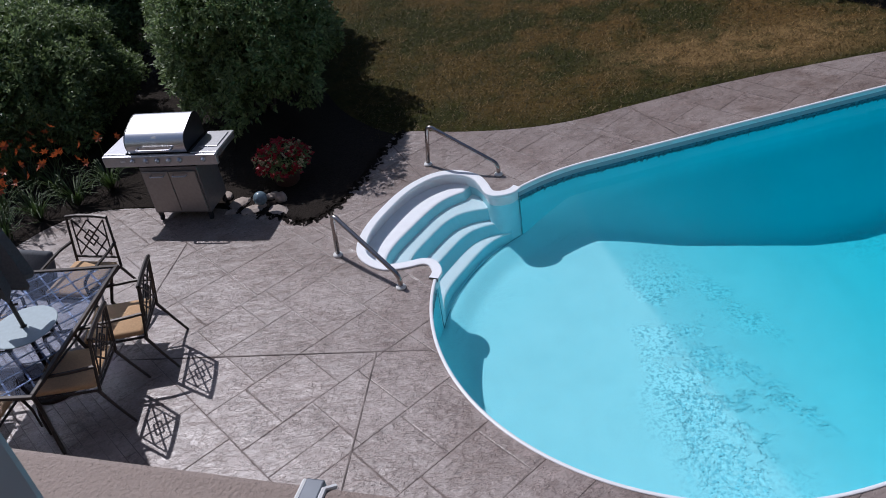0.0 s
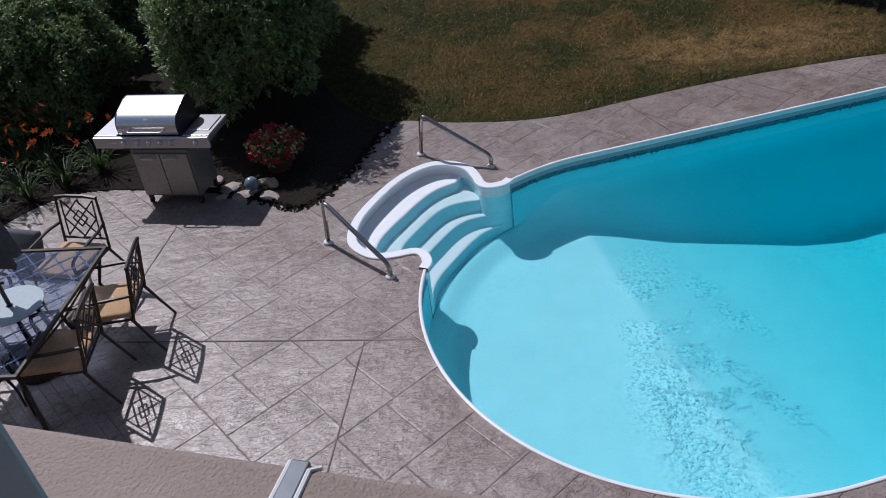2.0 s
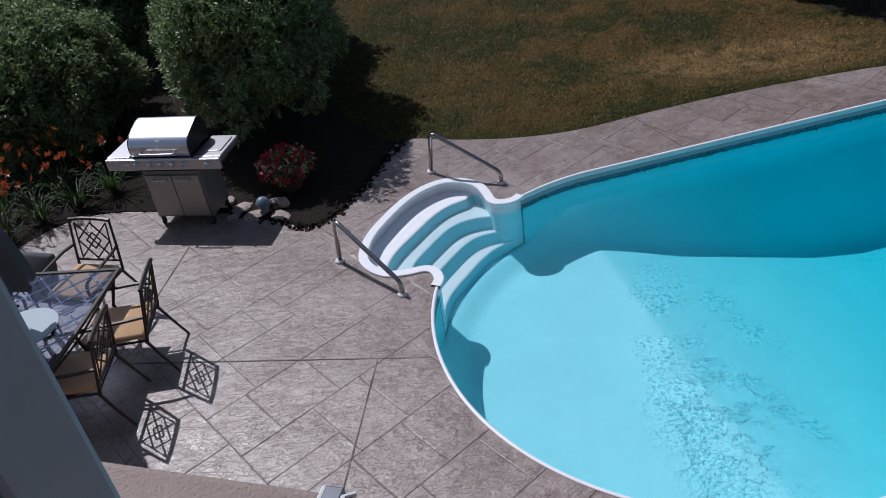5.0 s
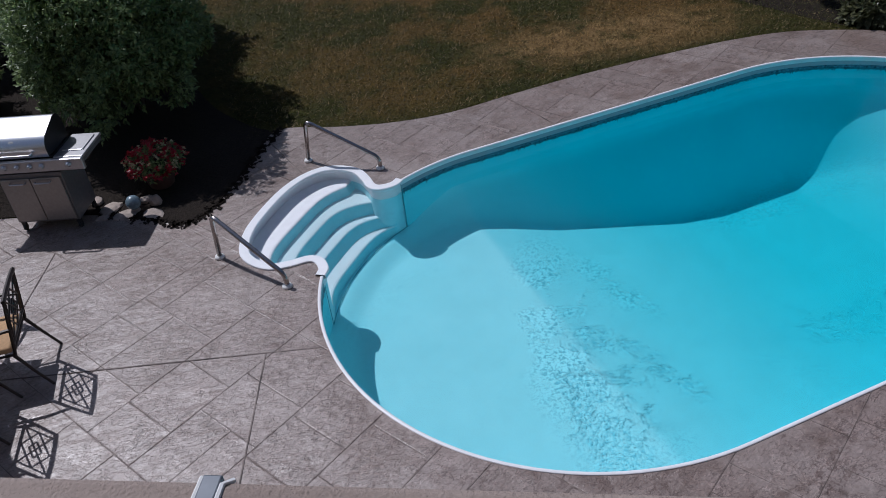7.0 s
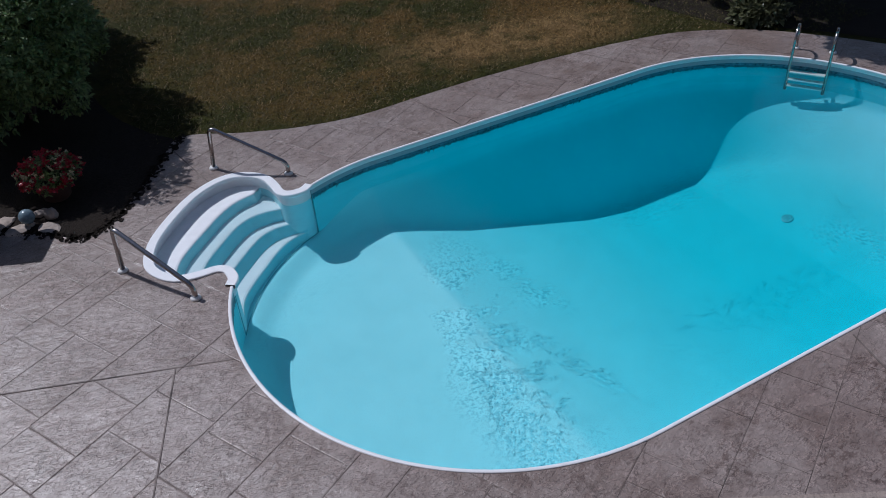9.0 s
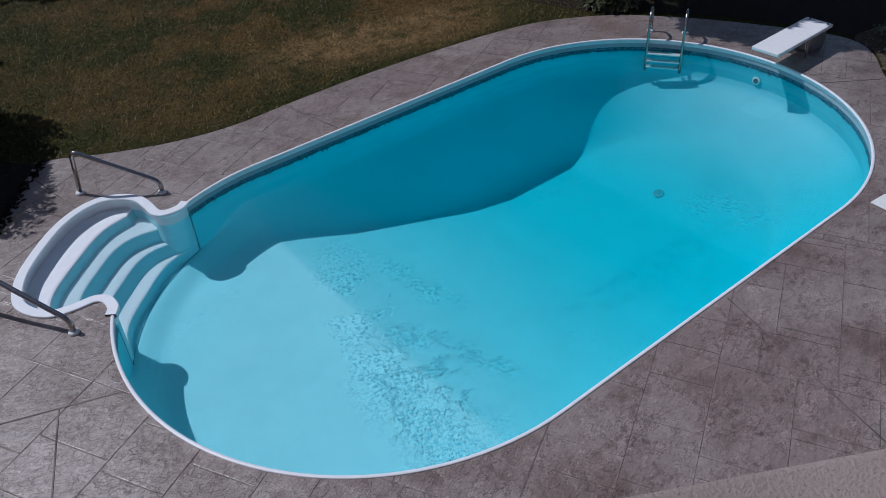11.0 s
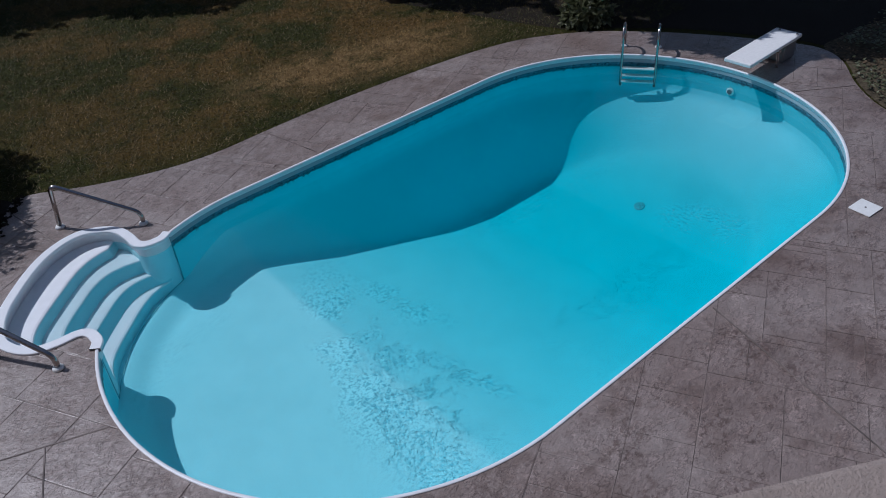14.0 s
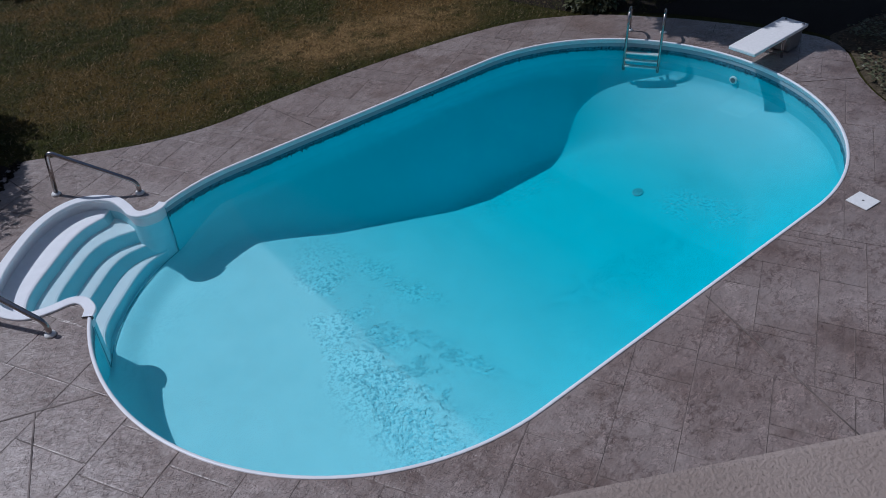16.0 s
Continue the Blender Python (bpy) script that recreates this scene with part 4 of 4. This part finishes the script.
for x in (-0.35, -0.17, -0.02, 0.13, 0.27, 0.58):
    bm = lathe([(0.032, 0.0), (0.032, 0.006), (0.024, 0.008), (0.022, 0.032), (0.012, 0.036)], 18)
    bmesh.ops.transform(bm, matrix=pose(x, -0.006, 0.85, 90, 0, 0), verts=bm.verts)
    part("knob", bm, STAINLESS, grill, smooth=True)
part("badge", boxed((-0.475, -0.008, 0.85), (0.07, 0.004, 0.02), 0, 0.001), WHITE_PLASTIC, grill)
for x0, x1 in ((-0.75, -0.445), (0.405, 0.75)):
    shelf = part("side_shelf", boxed(((x0 + x1) / 2, 0.30, 0.905), (x1 - x0, 0.51, 0.03), 0, 0.008), STAINLESS, grill)
    part("shelf_skirt", boxed(((x0 + x1) / 2, 0.30, 0.865), (x1 - x0 - 0.02, 0.48, 0.048)), GREY_METAL, shelf)
part("burner_cover", boxed((0.585, 0.33, 0.926), (0.24, 0.34, 0.012), 0, 0.004), STAINLESS, grill)
bm = bmesh.new()
prof = [(0.055, 0.925), (0.045, 1.0), (0.06, 1.07), (0.11, 1.13), (0.19, 1.168), (0.28, 1.20), (0.37, 1.228), (0.45, 1.228), (0.51, 1.15), (0.525, 1.0), (0.525, 0.925)]
smooth_prof = spline([Vector(p) for p in prof], 4, closed=False)
rows = [[bm.verts.new((x, p.x, p.y)) for p in smooth_prof] for x in (-0.405, 0.365)]
for k in range(len(smooth_prof) - 1):
    f = bm.faces.new((rows[0][k], rows[0][k + 1], rows[1][k + 1], rows[1][k]))
    f.smooth = True
lidp = part("lid", bm, LID_STEEL, grill, "curved polished steel lid")
for x0, x1 in ((-0.415, -0.406), (0.366, 0.375)):
    bm = bmesh.new()
    ring = [[bm.verts.new((x, p.x + (0.012 if p.x > 0.29 else -0.012) * 0, p.y + 0.006)) for p in smooth_prof] for x in (x0, x1)]
    for k in range(len(smooth_prof) - 1):
        bm.faces.new((ring[0][k], ring[0][k + 1], ring[1][k + 1], ring[1][k]))
    bm.faces.new(ring[0][::-1])
    bm.faces.new(ring[1])
    part("lid_end", bm, BLACK_METAL, lidp, "black enamel lid end")
part("lid_handle", bar(rounded([(-0.25, 0.05, 0.985), (-0.25, -0.02, 0.985), (0.20, -0.02, 0.985), (0.20, 0.05, 0.985)], 0.03, 4), 0.012, 8), STAINLESS, lidp, smooth=True)
bm = lathe([(0.045, 0), (0.045, 0.01), (0.03, 0.012)], 20)
bmesh.ops.transform(bm, matrix=pose(-0.02, 0.075, 1.07, 62, 0, 0), verts=bm.verts)
part("gauge", bm, WHITE_PLASTIC, lidp)
for x in (-0.30, 0.38):
    for y in (0.07, 0.46):
        bm = lathe([(0.035, -0.014), (0.04, -0.01), (0.04, 0.01), (0.035, 0.014)], 16)
        bmesh.ops.transform(bm, matrix=pose(x, y, 0.042, 0, 90, 0), verts=bm.verts)
        part("caster", bm, BLACK_METAL, grill)
        part("caster_fork", boxed((x, y, 0.09), (0.05, 0.03, 0.06)), BLACK_METAL, grill)


# ---- planting ----
def sprigs(name, spots, material, parent=None):
    """Leaves as folded blades: each spot is (base, way, normal, length, width)."""
    verts, faces = [], []
    for base, way, normal, length, width in spots:
        side = way.cross(normal)
        if side.length < 1e-4:
            continue
        side.normalize()
        up = side.cross(way).normalized()
        i = len(verts)
        verts += [base, base + way * (0.5 * length) + side * (width / 2) + up * (0.12 * width), base + way * length - up * (0.10 * length), base + way * (0.5 * length) - side * (width / 2) + up * (0.12 * width)]
        faces += [(i, i + 1, i + 2), (i, i + 2, i + 3)]
    mesh = bpy.data.meshes.new(name)
    mesh.from_pydata([tuple(v) for v in verts], [], faces)
    mesh.materials.append(material)
    ob = new(name, mesh)
    if parent:
        ob.parent = parent
    return ob


def random_way(rng):
    z = rng.uniform(-1, 1)
    a = rng.uniform(0, 2 * math.pi)
    r = math.sqrt(1 - z * z)
    return Vector((r * math.cos(a), r * math.sin(a), z))


def clumps(rng, centre, size, count, per, reach, leaf_len, leaf_wid, low=-0.55, shell=0.25):
    """Rosettes of leaves over a lumpy mound."""
    spots = []
    for _ in range(count):
        d = random_way(rng)
        if d.z < low:
            continue
        lump = 1 + 0.22 * noise.noise(d * 2.1 + Vector(centre)) + 0.12 * noise.noise(d * 5.3 + Vector(centre))
        r = lump * (1 - shell * rng.random() ** 2)
        c = Vector(centre) + Vector((d.x * size[0], d.y * size[1], d.z * size[2])) * r
        if c.z < 0.02:
            continue
        out = Vector((d.x / size[0], d.y / size[1], d.z / size[2])).normalized()
        for _ in range(per):
            w = (out * 0.55 + random_way(rng)).normalized()
            spots.append((c + w * rng.uniform(0, reach * 0.4), w, (out * 0.5 + Vector((0, 0, 0.8)) + random_way(rng) * 0.45).normalized(), leaf_len * rng.uniform(0.6, 1.25), leaf_wid * rng.uniform(0.7, 1.2)))
    return spots


def shrub(label, centre, size, count, seed, stems=7, leaf_size=(0.072, 0.036), low=-0.55, coat=None):
    rng = random.Random(seed)
    ob = thing("shrub", label, "shrub", pose(centre[0], centre[1], -0.012))
    c = (0.0, 0.0, centre[2])
    for _ in range(stems):
        a, r = rng.uniform(0, 2 * math.pi), rng.uniform(0.1, 0.6)
        part("stem", bar([(0.08 * math.cos(a), 0.08 * math.sin(a), 0.0), (r * 0.5 * size[0] * math.cos(a), r * 0.5 * size[1] * math.sin(a), c[2] * 0.6), (r * size[0] * math.cos(a), r * size[1] * math.sin(a), c[2] + 0.5 * size[2])], [0.03, 0.02, 0.008], 6), BARK, ob)
    spots = clumps(rng, c, size, count, 10, 0.12, *leaf_size, low=low)
    spots += clumps(rng, c, tuple(0.76 * k for k in size), count * 2 // 3, 8, 0.2, leaf_size[0] * 2.2, leaf_size[1] * 2.6, low=low)
    spots += clumps(rng, c, tuple(0.5 * k for k in size), count // 4, 8, 0.25, leaf_size[0] * 3.5, leaf_size[1] * 4.5, low=-1.0)
    sprigs("foliage", spots, coat or SHRUB_LEAF, ob)
    return ob


shrub("large rounded green shrub beside the grill", (-5.55, 6.22, 1.36), (1.26, 1.85, 1.36), 6000, 3, low=-0.6)
# mostly unseen shrub, added to cast the upper shadow lobe on the lawn
shrub("large rounded green shrub hidden behind the others, added for its shadow", (-5.2, 8.85, 1.2), (1.05, 1.0, 1.2), 1800, 12)
shrub("large spreading green shrub at the back of the bed", (-8.88, 7.0, 0.80), (1.45, 1.5, 1.12), 5200, 5, low=-0.5)
# added so its shaded side makes the gap between the shrubs dark
shrub("tall green shrub added so its shaded side fills the gap", (-7.7, 10.3, 1.5), (1.7, 1.0, 1.6), 1700, 6)
shrub("green shrub at the back of the bed", (-8.6, 9.2, 0.7), (1.3, 0.8, 0.9), 1300, 9)
shrub("low green shrub at the far edge of the deck", (4.62, 2.85, 0.15), (0.42, 0.36, 0.24), 110, 7, 4, (0.06, 0.035), coat=IVY_LEAF)
shrub("low green shrub in the shade behind the deck", (3.4, 8.9, 0.4), (0.9, 0.7, 0.5), 260, 8, 4, (0.09, 0.05), coat=IVY_LEAF)


def daylily(x, y, seed):
    rng = random.Random(seed)
    ob = thing("daylily", "orange daylily clump with arching strap leaves", "flowers", pose(x, y, -0.012), group="daylilies in the bed")
    bm = bmesh.new()
    for _ in range(55):
        a, reach, h = rng.uniform(0, 2 * math.pi), rng.uniform(0.2, 0.5), rng.uniform(0.25, 0.5)
        d, s = Vector((math.cos(a), math.sin(a), 0)), Vector((-math.sin(a), math.cos(a), 0)) * 0.011
        prev = None
        for t in (0, 0.3, 0.6, 0.85, 1.0):
            c = d * (reach * t) + Vector((0, 0, h * (2.2 * t - 1.5 * t * t)))
            k = 1 - 0.85 * t
            now = (bm.verts.new(c - s * k), bm.verts.new(c + s * k))
            if prev:
                bm.faces.new((prev[0], prev[1], now[1], now[0]))
            prev = now
    part("leaves", bm, STRAP_LEAF, ob)
    for _ in range(rng.randint(6, 9)):
        a, r = rng.uniform(0, 2 * math.pi), rng.uniform(0.05, 0.4)
        top = Vector((r * math.cos(a), r * math.sin(a), rng.uniform(0.55, 0.85)))
        stalk = part("stalk", bar([(0.3 * top.x, 0.3 * top.y, 0), (0.8 * top.x, 0.8 * top.y, top.z * 0.7), tuple(top)], 0.004, 4), STRAP_LEAF, ob)
        tilt = (Vector((math.cos(a), math.sin(a), 0.6)) + random_way(rng) * 0.3).normalized()
        side = tilt.orthogonal().normalized()
        spots = []
        for k in range(6):
            w = (tilt * 0.55 + Matrix.Rotation(k * math.pi / 3, 3, tilt) @ side).normalized()
            spots.append((top, w, tilt, 0.07, 0.03))
        sprigs("flower", spots, ORANGE_PETAL, stalk)
    return ob


for i, (x, y) in enumerate(((-8.85, 5.3), (-8.45, 4.95), (-8.15, 4.5), (-8.6, 4.35), (-9.1, 4.7), (-8.95, 4.0), (-9.35, 5.4), (-7.75, 4.75))):
    daylily(x, y, 20 + i)

pot = thing("flower_pot", "terracotta pot heaped with red and cream flowers", "flower pot", pose(-5.49, 3.79, -0.012))
part("pot", lathe([(0.13, 0.0), (0.15, 0.02), (0.20, 0.24), (0.225, 0.25), (0.225, 0.29), (0.20, 0.29), (0.185, 0.25), (0.18, 0.24)], 28), TERRACOTTA, pot, smooth=True)
part("soil", lathe([(0.0005, 0.25), (0.18, 0.26), (0.181, 0.245)], 20), MULCH, pot)
rng = random.Random(41)
sprigs("foliage", clumps(rng, (0, 0, 0.31), (0.30, 0.30, 0.17), 260, 6, 0.05, 0.06, 0.03, low=-0.4), SHRUB_LEAF, pot)
sprigs("blossom", clumps(rng, (0, 0, 0.32), (0.34, 0.34, 0.20), 250, 6, 0.02, 0.04, 0.034, low=-0.35, shell=0.08), RED_PETAL, pot).name = "blossom"
sprigs("blossom", clumps(rng, (0, 0, 0.33), (0.33, 0.33, 0.20), 90, 5, 0.02, 0.035, 0.03, low=0.0, shell=0.05), PALE_PETAL, pot)

globe = thing("gazing_ball", "blue grey glazed ball on stones in the bed", "garden ornament", pose(-5.85, 3.32, 0.0))
bm = bmesh.new()
bmesh.ops.create_uvsphere(bm, u_segments=24, v_segments=16, radius=0.085)
bmesh.ops.translate(bm, vec=(0, 0, 0.115), verts=bm.verts)
part("ball", bm, GAZING, globe, smooth=True)
part("foot", lathe([(0.05, 0.0), (0.055, 0.01), (0.04, 0.035), (0.035, 0.036)], 16), FIELDSTONE, globe)


def stone(x, y, s, h, seed):
    rng = random.Random(seed)
    bm = bmesh.new()
    bmesh.ops.create_icosphere(bm, subdivisions=2, radius=1.0)
    off = Vector((seed * 3.1, 0, 0))
    for v in bm.verts:
        k = 1 + 0.30 * noise.noise(v.co * 1.3 + off)
        v.co = Vector((v.co.x * s * k, v.co.y * s * 0.75 * k, max(-0.3, v.co.z) * h * k + 0.28 * h))
    ob = part("stone", bm, FIELDSTONE)
    ob.matrix_basis = pose(x, y, -0.012, 0, 0, rng.uniform(0, 180))
    return tagged(ob, "rough tan field stone edging the bed", "stone", "stones edging the bed")


for i, (x, y, s, h) in enumerate(((-6.26, 3.78, 0.10, 0.05), (-6.12, 3.52, 0.15, 0.035), (-5.99, 3.28, 0.14, 0.04), (-5.68, 3.14, 0.14, 0.03), (-5.62, 3.36, 0.07, 0.10), (-5.72, 3.50, 0.09, 0.05), (-6.22, 3.36, 0.09, 0.03))):
    stone(x, y, s, h, 50 + i)


def tree(x, y, height, crown, spread, seed):
    rng = random.Random(seed)
    ob = thing("tree", "broad leafy tree shading the far lawn", "tree", pose(x, y, -0.05), group="trees behind the lawn")
    cx, cy = crown
    bm = bmesh.new()
    tube(bm, [(0, 0, 0), (0.02, 0.05, 0.6), (cx * 0.3, cy * 0.3, height * 0.4), (cx * 0.7, cy * 0.7, height * 0.75), (cx, cy, height)], [0.19, 0.14, 0.12, 0.07, 0.02], 10)
    part("trunk", bm, BARK, ob, smooth=True)
    spots = []
    for _ in range(13):
        d = random_way(rng)
        c = Vector((cx, cy, height)) + Vector((d.x * spread * 0.62, d.y * spread * 0.62, d.z * 0.9))
        part("limb", bar([(cx * 0.5, cy * 0.5, height * 0.5), tuple(Vector((cx * 0.6, cy * 0.6, height * 0.6)).lerp(c, 0.5)), tuple(c)], [0.06, 0.035, 0.012], 6), BARK, ob)
        spots += clumps(rng, tuple(c), (spread * 0.5, spread * 0.5, 0.8), 120, 8, 0.2, 0.30, 0.18, low=-1.0, shell=0.7)
    sprigs("crown", spots, TREE_LEAF, ob)


# one trunk shows; the crowns and most trees are unseen, added to cast shade
for x, y, dx, dy, r, seed in ((5.75, 3.45, -0.7, 0.4, 1.75, 61), (3.35, 6.15, 0.75, 1.3, 2.25, 62), (3.6, 11.8, -0.3, -0.4, 2.6, 63), (7.3, 2.7, -0.1, 0.0, 2.2, 64), (7.2, 7.0, -0.2, 0.0, 2.5, 65), (6.6, 11.0, 0.0, 0.0, 2.8, 66), (-0.4, 13.8, 0.0, 0.0, 2.3, 67), (-3.6, 15.6, 0.0, 0.0, 2.4, 68)):
    tree(x, y, 4.5, (dx, dy), r, seed)

# bark chips strewn along the edge of the bed
cr = random.Random(77)
bm = bmesh.new()
edge_line = spline([(-6.2, 3.42), (-5.75, 3.06), (-5.38, 2.73), (-5.0, 2.93), (-4.67, 3.34), (-4.28, 3.90), (-3.9, 4.36)], 8, closed=False)
for _ in range(520):
    i = cr.randrange(len(edge_line) - 1)
    p = edge_line[i].lerp(edge_line[i + 1], cr.random())
    c = p + Vector((cr.gauss(0.01, 0.035), cr.gauss(-0.01, 0.035)))
    box(bm, (c.x, c.y, 0.006), (cr.uniform(0.02, 0.06), cr.uniform(0.012, 0.03), 0.01), cr.uniform(0, 180))
tagged(part("bark_chips", bm, MULCH), "dark bark chips strewn along the bed edge", "bark chips", kind="stuff")

# ivy and fallen leaves beside the deck
ir = random.Random(31)
spots, litter = [], []
while len(spots) < 3800:
    x, y = ir.uniform(4.6, 8.6), ir.uniform(-4.6, -0.5)
    edge = float(np.interp(y, (-5.0, -3.7, -2.9, -2.02, -1.40, -0.88, -0.45), (5.55, 4.8, 4.55, 4.67, 5.10, 5.72, 5.95)))
    thick = noise.noise(Vector((x * 1.6, y * 1.6, 4.0)))
    if x < edge + 0.02 - 0.05 * max(0.0, thick):
        continue
    a = ir.uniform(0, 2 * math.pi)
    way = Vector((math.cos(a), math.sin(a), ir.uniform(-0.1, 0.5))).normalized()
    up = (Vector((0, 0, 1)) + random_way(ir) * 0.5).normalized()
    if thick > -0.12:
        spots.append((Vector((x, y, ir.uniform(0.0, 0.09))), way, up, ir.uniform(0.04, 0.08), ir.uniform(0.03, 0.055)))
    elif len(litter) < 1500:
        litter.append((Vector((x, y, -0.005)), way, up, ir.uniform(0.03, 0.06), ir.uniform(0.02, 0.035)))
tagged(sprigs("ivy", spots, IVY_LEAF), "low dull green ivy beside the deck", "ground cover", kind="stuff")
tagged(sprigs("fallen_leaves", litter, DRY_LEAF), "dry brown leaves fallen on the bed", "fallen leaves", kind="stuff")

# grass blades over the lawn that is seen from the window
far_x = [p[0] for p in DECK_EDGE if p[1] > 1.9 and p[0] >= -3.9]
far_y = [p[1] for p in DECK_EDGE if p[1] > 1.9 and p[0] >= -3.9]
gr = np.random.default_rng(8)
verts, faces = [], []
for _ in range(135000):
    x, y = gr.uniform(-4.6, 6.2), gr.uniform(2.0, 12.5)
    edge = float(np.interp(x, far_x, far_y)) if x < 4.9 else 2.0
    if y < edge + 0.01 - (0.03 if gr.random() < 0.2 else 0) or (x < -4.35 and y < 8.6):
        continue
    h, a, lean = gr.uniform(0.015, 0.042), gr.uniform(0, 2 * math.pi), gr.uniform(0.02, 0.09)
    i, w = len(verts), 0.0065
    verts += [(x - w * math.sin(a), y + w * math.cos(a), -0.032), (x + w * math.sin(a), y - w * math.cos(a), -0.032), (x + lean * math.cos(a), y + lean * math.sin(a), -0.03 + h)]
    faces.append((i, i + 1, i + 2))
mesh = bpy.data.meshes.new("grass")
mesh.from_pydata(verts, [], faces)
mesh.materials.append(BLADES)
tagged(new("grass", mesh), "short summer grass, partly dried to straw", "grass", kind="stuff")


# ---- stamped slabs of the deck ----
S_AZ = radians(28.0)
SU, SV = Vector((math.cos(S_AZ), math.sin(S_AZ))), Vector((-math.sin(S_AZ), math.cos(S_AZ)))
UNIT, GAP = 0.1, 0.0032
template = filled([DECK, POOL], 0.0)


def slab(u0, u1, v0, v1):
    """One stamped slab, trimmed to the deck's outline."""
    bm = template.copy()
    for co, no in ((SU * (u0 + GAP), -SU), (SU * (u1 - GAP), SU), (SV * (v0 + GAP), -SV), (SV * (v1 - GAP), SV)):
        bmesh.ops.bisect_plane(bm, geom=bm.verts[:] + bm.edges[:] + bm.faces[:], plane_co=(co.x, co.y, 0), plane_no=(no.x, no.y, 0), clear_outer=True)
        if not bm.faces:
            bm.free()
            return
    if sum(f.calc_area() for f in bm.faces) < 0.003:
        bm.free()
        return
    made = bmesh.ops.extrude_face_region(bm, geom=bm.faces[:])
    for v in made["geom"]:
        if isinstance(v, bmesh.types.BMVert):
            v.co.z = -0.02
    top = [f for f in bm.faces if f.normal.z > 0.9 or f.calc_center_median().z > -0.001]
    rim = set(v for f in top for v in f.verts)
    bmesh.ops.inset_region(bm, faces=top, thickness=0.008, use_even_offset=False)
    for v in rim:
        v.co.z -= 0.0015
    part("slab", bm, CONCRETE, deck)


sr = random.Random(12)
taken = set()
# slabs near the window, in tenths of a metre along and across the stamp: from, to, from, to
BY_TABLE = ((-58, -52, 12, 18), (-52, -47, 12, 18), (-47, -42, 12, 18), (-58, -51, 18, 21), (-58, -51, 21, 25), (-51, -46, 18, 25), (-46, -40, 18, 25), (-58, -54, 25, 31), (-54, -48, 25, 31),
            (-48, -40, 25, 31), (-53, -45, 31, 37), (-45, -40, 31, 39), (-40, -35, 32, 39), (-53, -48, 37, 42), (-48, -45, 37, 42), (-45, -37, 39, 42), (-52, -46, 42, 48), (-46, -40, 42, 48), (-52, -46, 48, 55), (-46, -38, 48, 55), (-58, -53, 31, 37), (-58, -53, 37, 42))
BY_CHAIRS = ((-58, -52, 42, 48), (-58, -52, 48, 55), (-64, -58, 12, 18), (-64, -58, 18, 27), (-64, -58, 27, 33),
             (-58, -50, 6, 12), (-50, -44, 6, 12), (-44, -38, 6, 12), (-42, -37, 12, 18), (-40, -34, 18, 25), (-40, -34, 25, 32))
BY_POOL = ((-15, -9, -23, -18), (-19, -15, -23, -18), (-23, -19, -23, -18), (-28, -23, -23, -18), (-34, -28, -23, -18), (-32, -25, -18, -12), (-35, -32, -18, -12), (-40, -35, -18, -12), (-5, -1, -32, -26),
           (-9, -5, -27, -23), (-14, -5, -32, -27), (-15, -9, -27, -23), (-20, -15, -32, -26), (-20, -15, -26, -23), (-30, -20, -29, -23), (-25, -20, -35, -29), (-18, -12, -35, -32), (-20, -18, -37, -32), (-12, -6, -36, -32), (-6, 0, -36, -32))
for u0, u1, v0, v1 in BY_TABLE + BY_CHAIRS + BY_POOL:
    cells = {(p, q) for p in range(u0, u1) for q in range(v0, v1)}
    if not cells & taken:
        taken |= cells
        slab(u0 * UNIT, u1 * UNIT, v0 * UNIT, v1 * UNIT)
# the rest in mixed sizes
sizes = ((6, 6), (9, 6), (6, 3), (6, 9), (12, 6), (9, 6), (6, 6), (9, 9))
for j in range(-76, 86):
    for i in range(-102, 72):
        if (i, j) in taken:
            continue
        c = SU * ((i + 3) * UNIT) + SV * ((j + 3) * UNIT)
        if not (-11.5 < c.x < 7.5 and wall_y(c.x) - 1.2 < c.y < 5.6):
            continue
        a, b = sr.choice(sizes)

        def room(p):
            return next((k for k in range(15) if (i + p, j + k) in taken), 15)

        b = room(0) if room(0) < b + 3 else b
        free = next((p for p in range(16) if room(p) < b), 16)
        a = free if free < a + 3 else a
        taken.update((i + p, j + q) for p in range(a) for q in range(b))
        slab(i * UNIT, (i + a) * UNIT, j * UNIT, (j + b) * UNIT)
template.free()

# sawn joints
for a, b in (((-7.4, 1.09), (-4.56, 0.045)), ((-5.03, 0.21), (-5.9, -2.05)), ((-6.76, 2.9), (-7.45, 1.1)), ((0.03, -2.55), (-0.62, -4.8)), ((4.36, -0.84), (5.05, -1.34)), ((-4.1, 4.15), (-3.92, 3.06)), ((-0.97, 3.5), (-0.81, 2.57))):
    a, b = Vector(a), Vector(b)
    c = (a + b) / 2
    strip = boxed((c.x, c.y, 0.0), ((b - a).length, 0.012, 0.008), math.degrees(math.atan2((b - a).y, (b - a).x)))
    part("control_joint", strip, JOINT, deck)
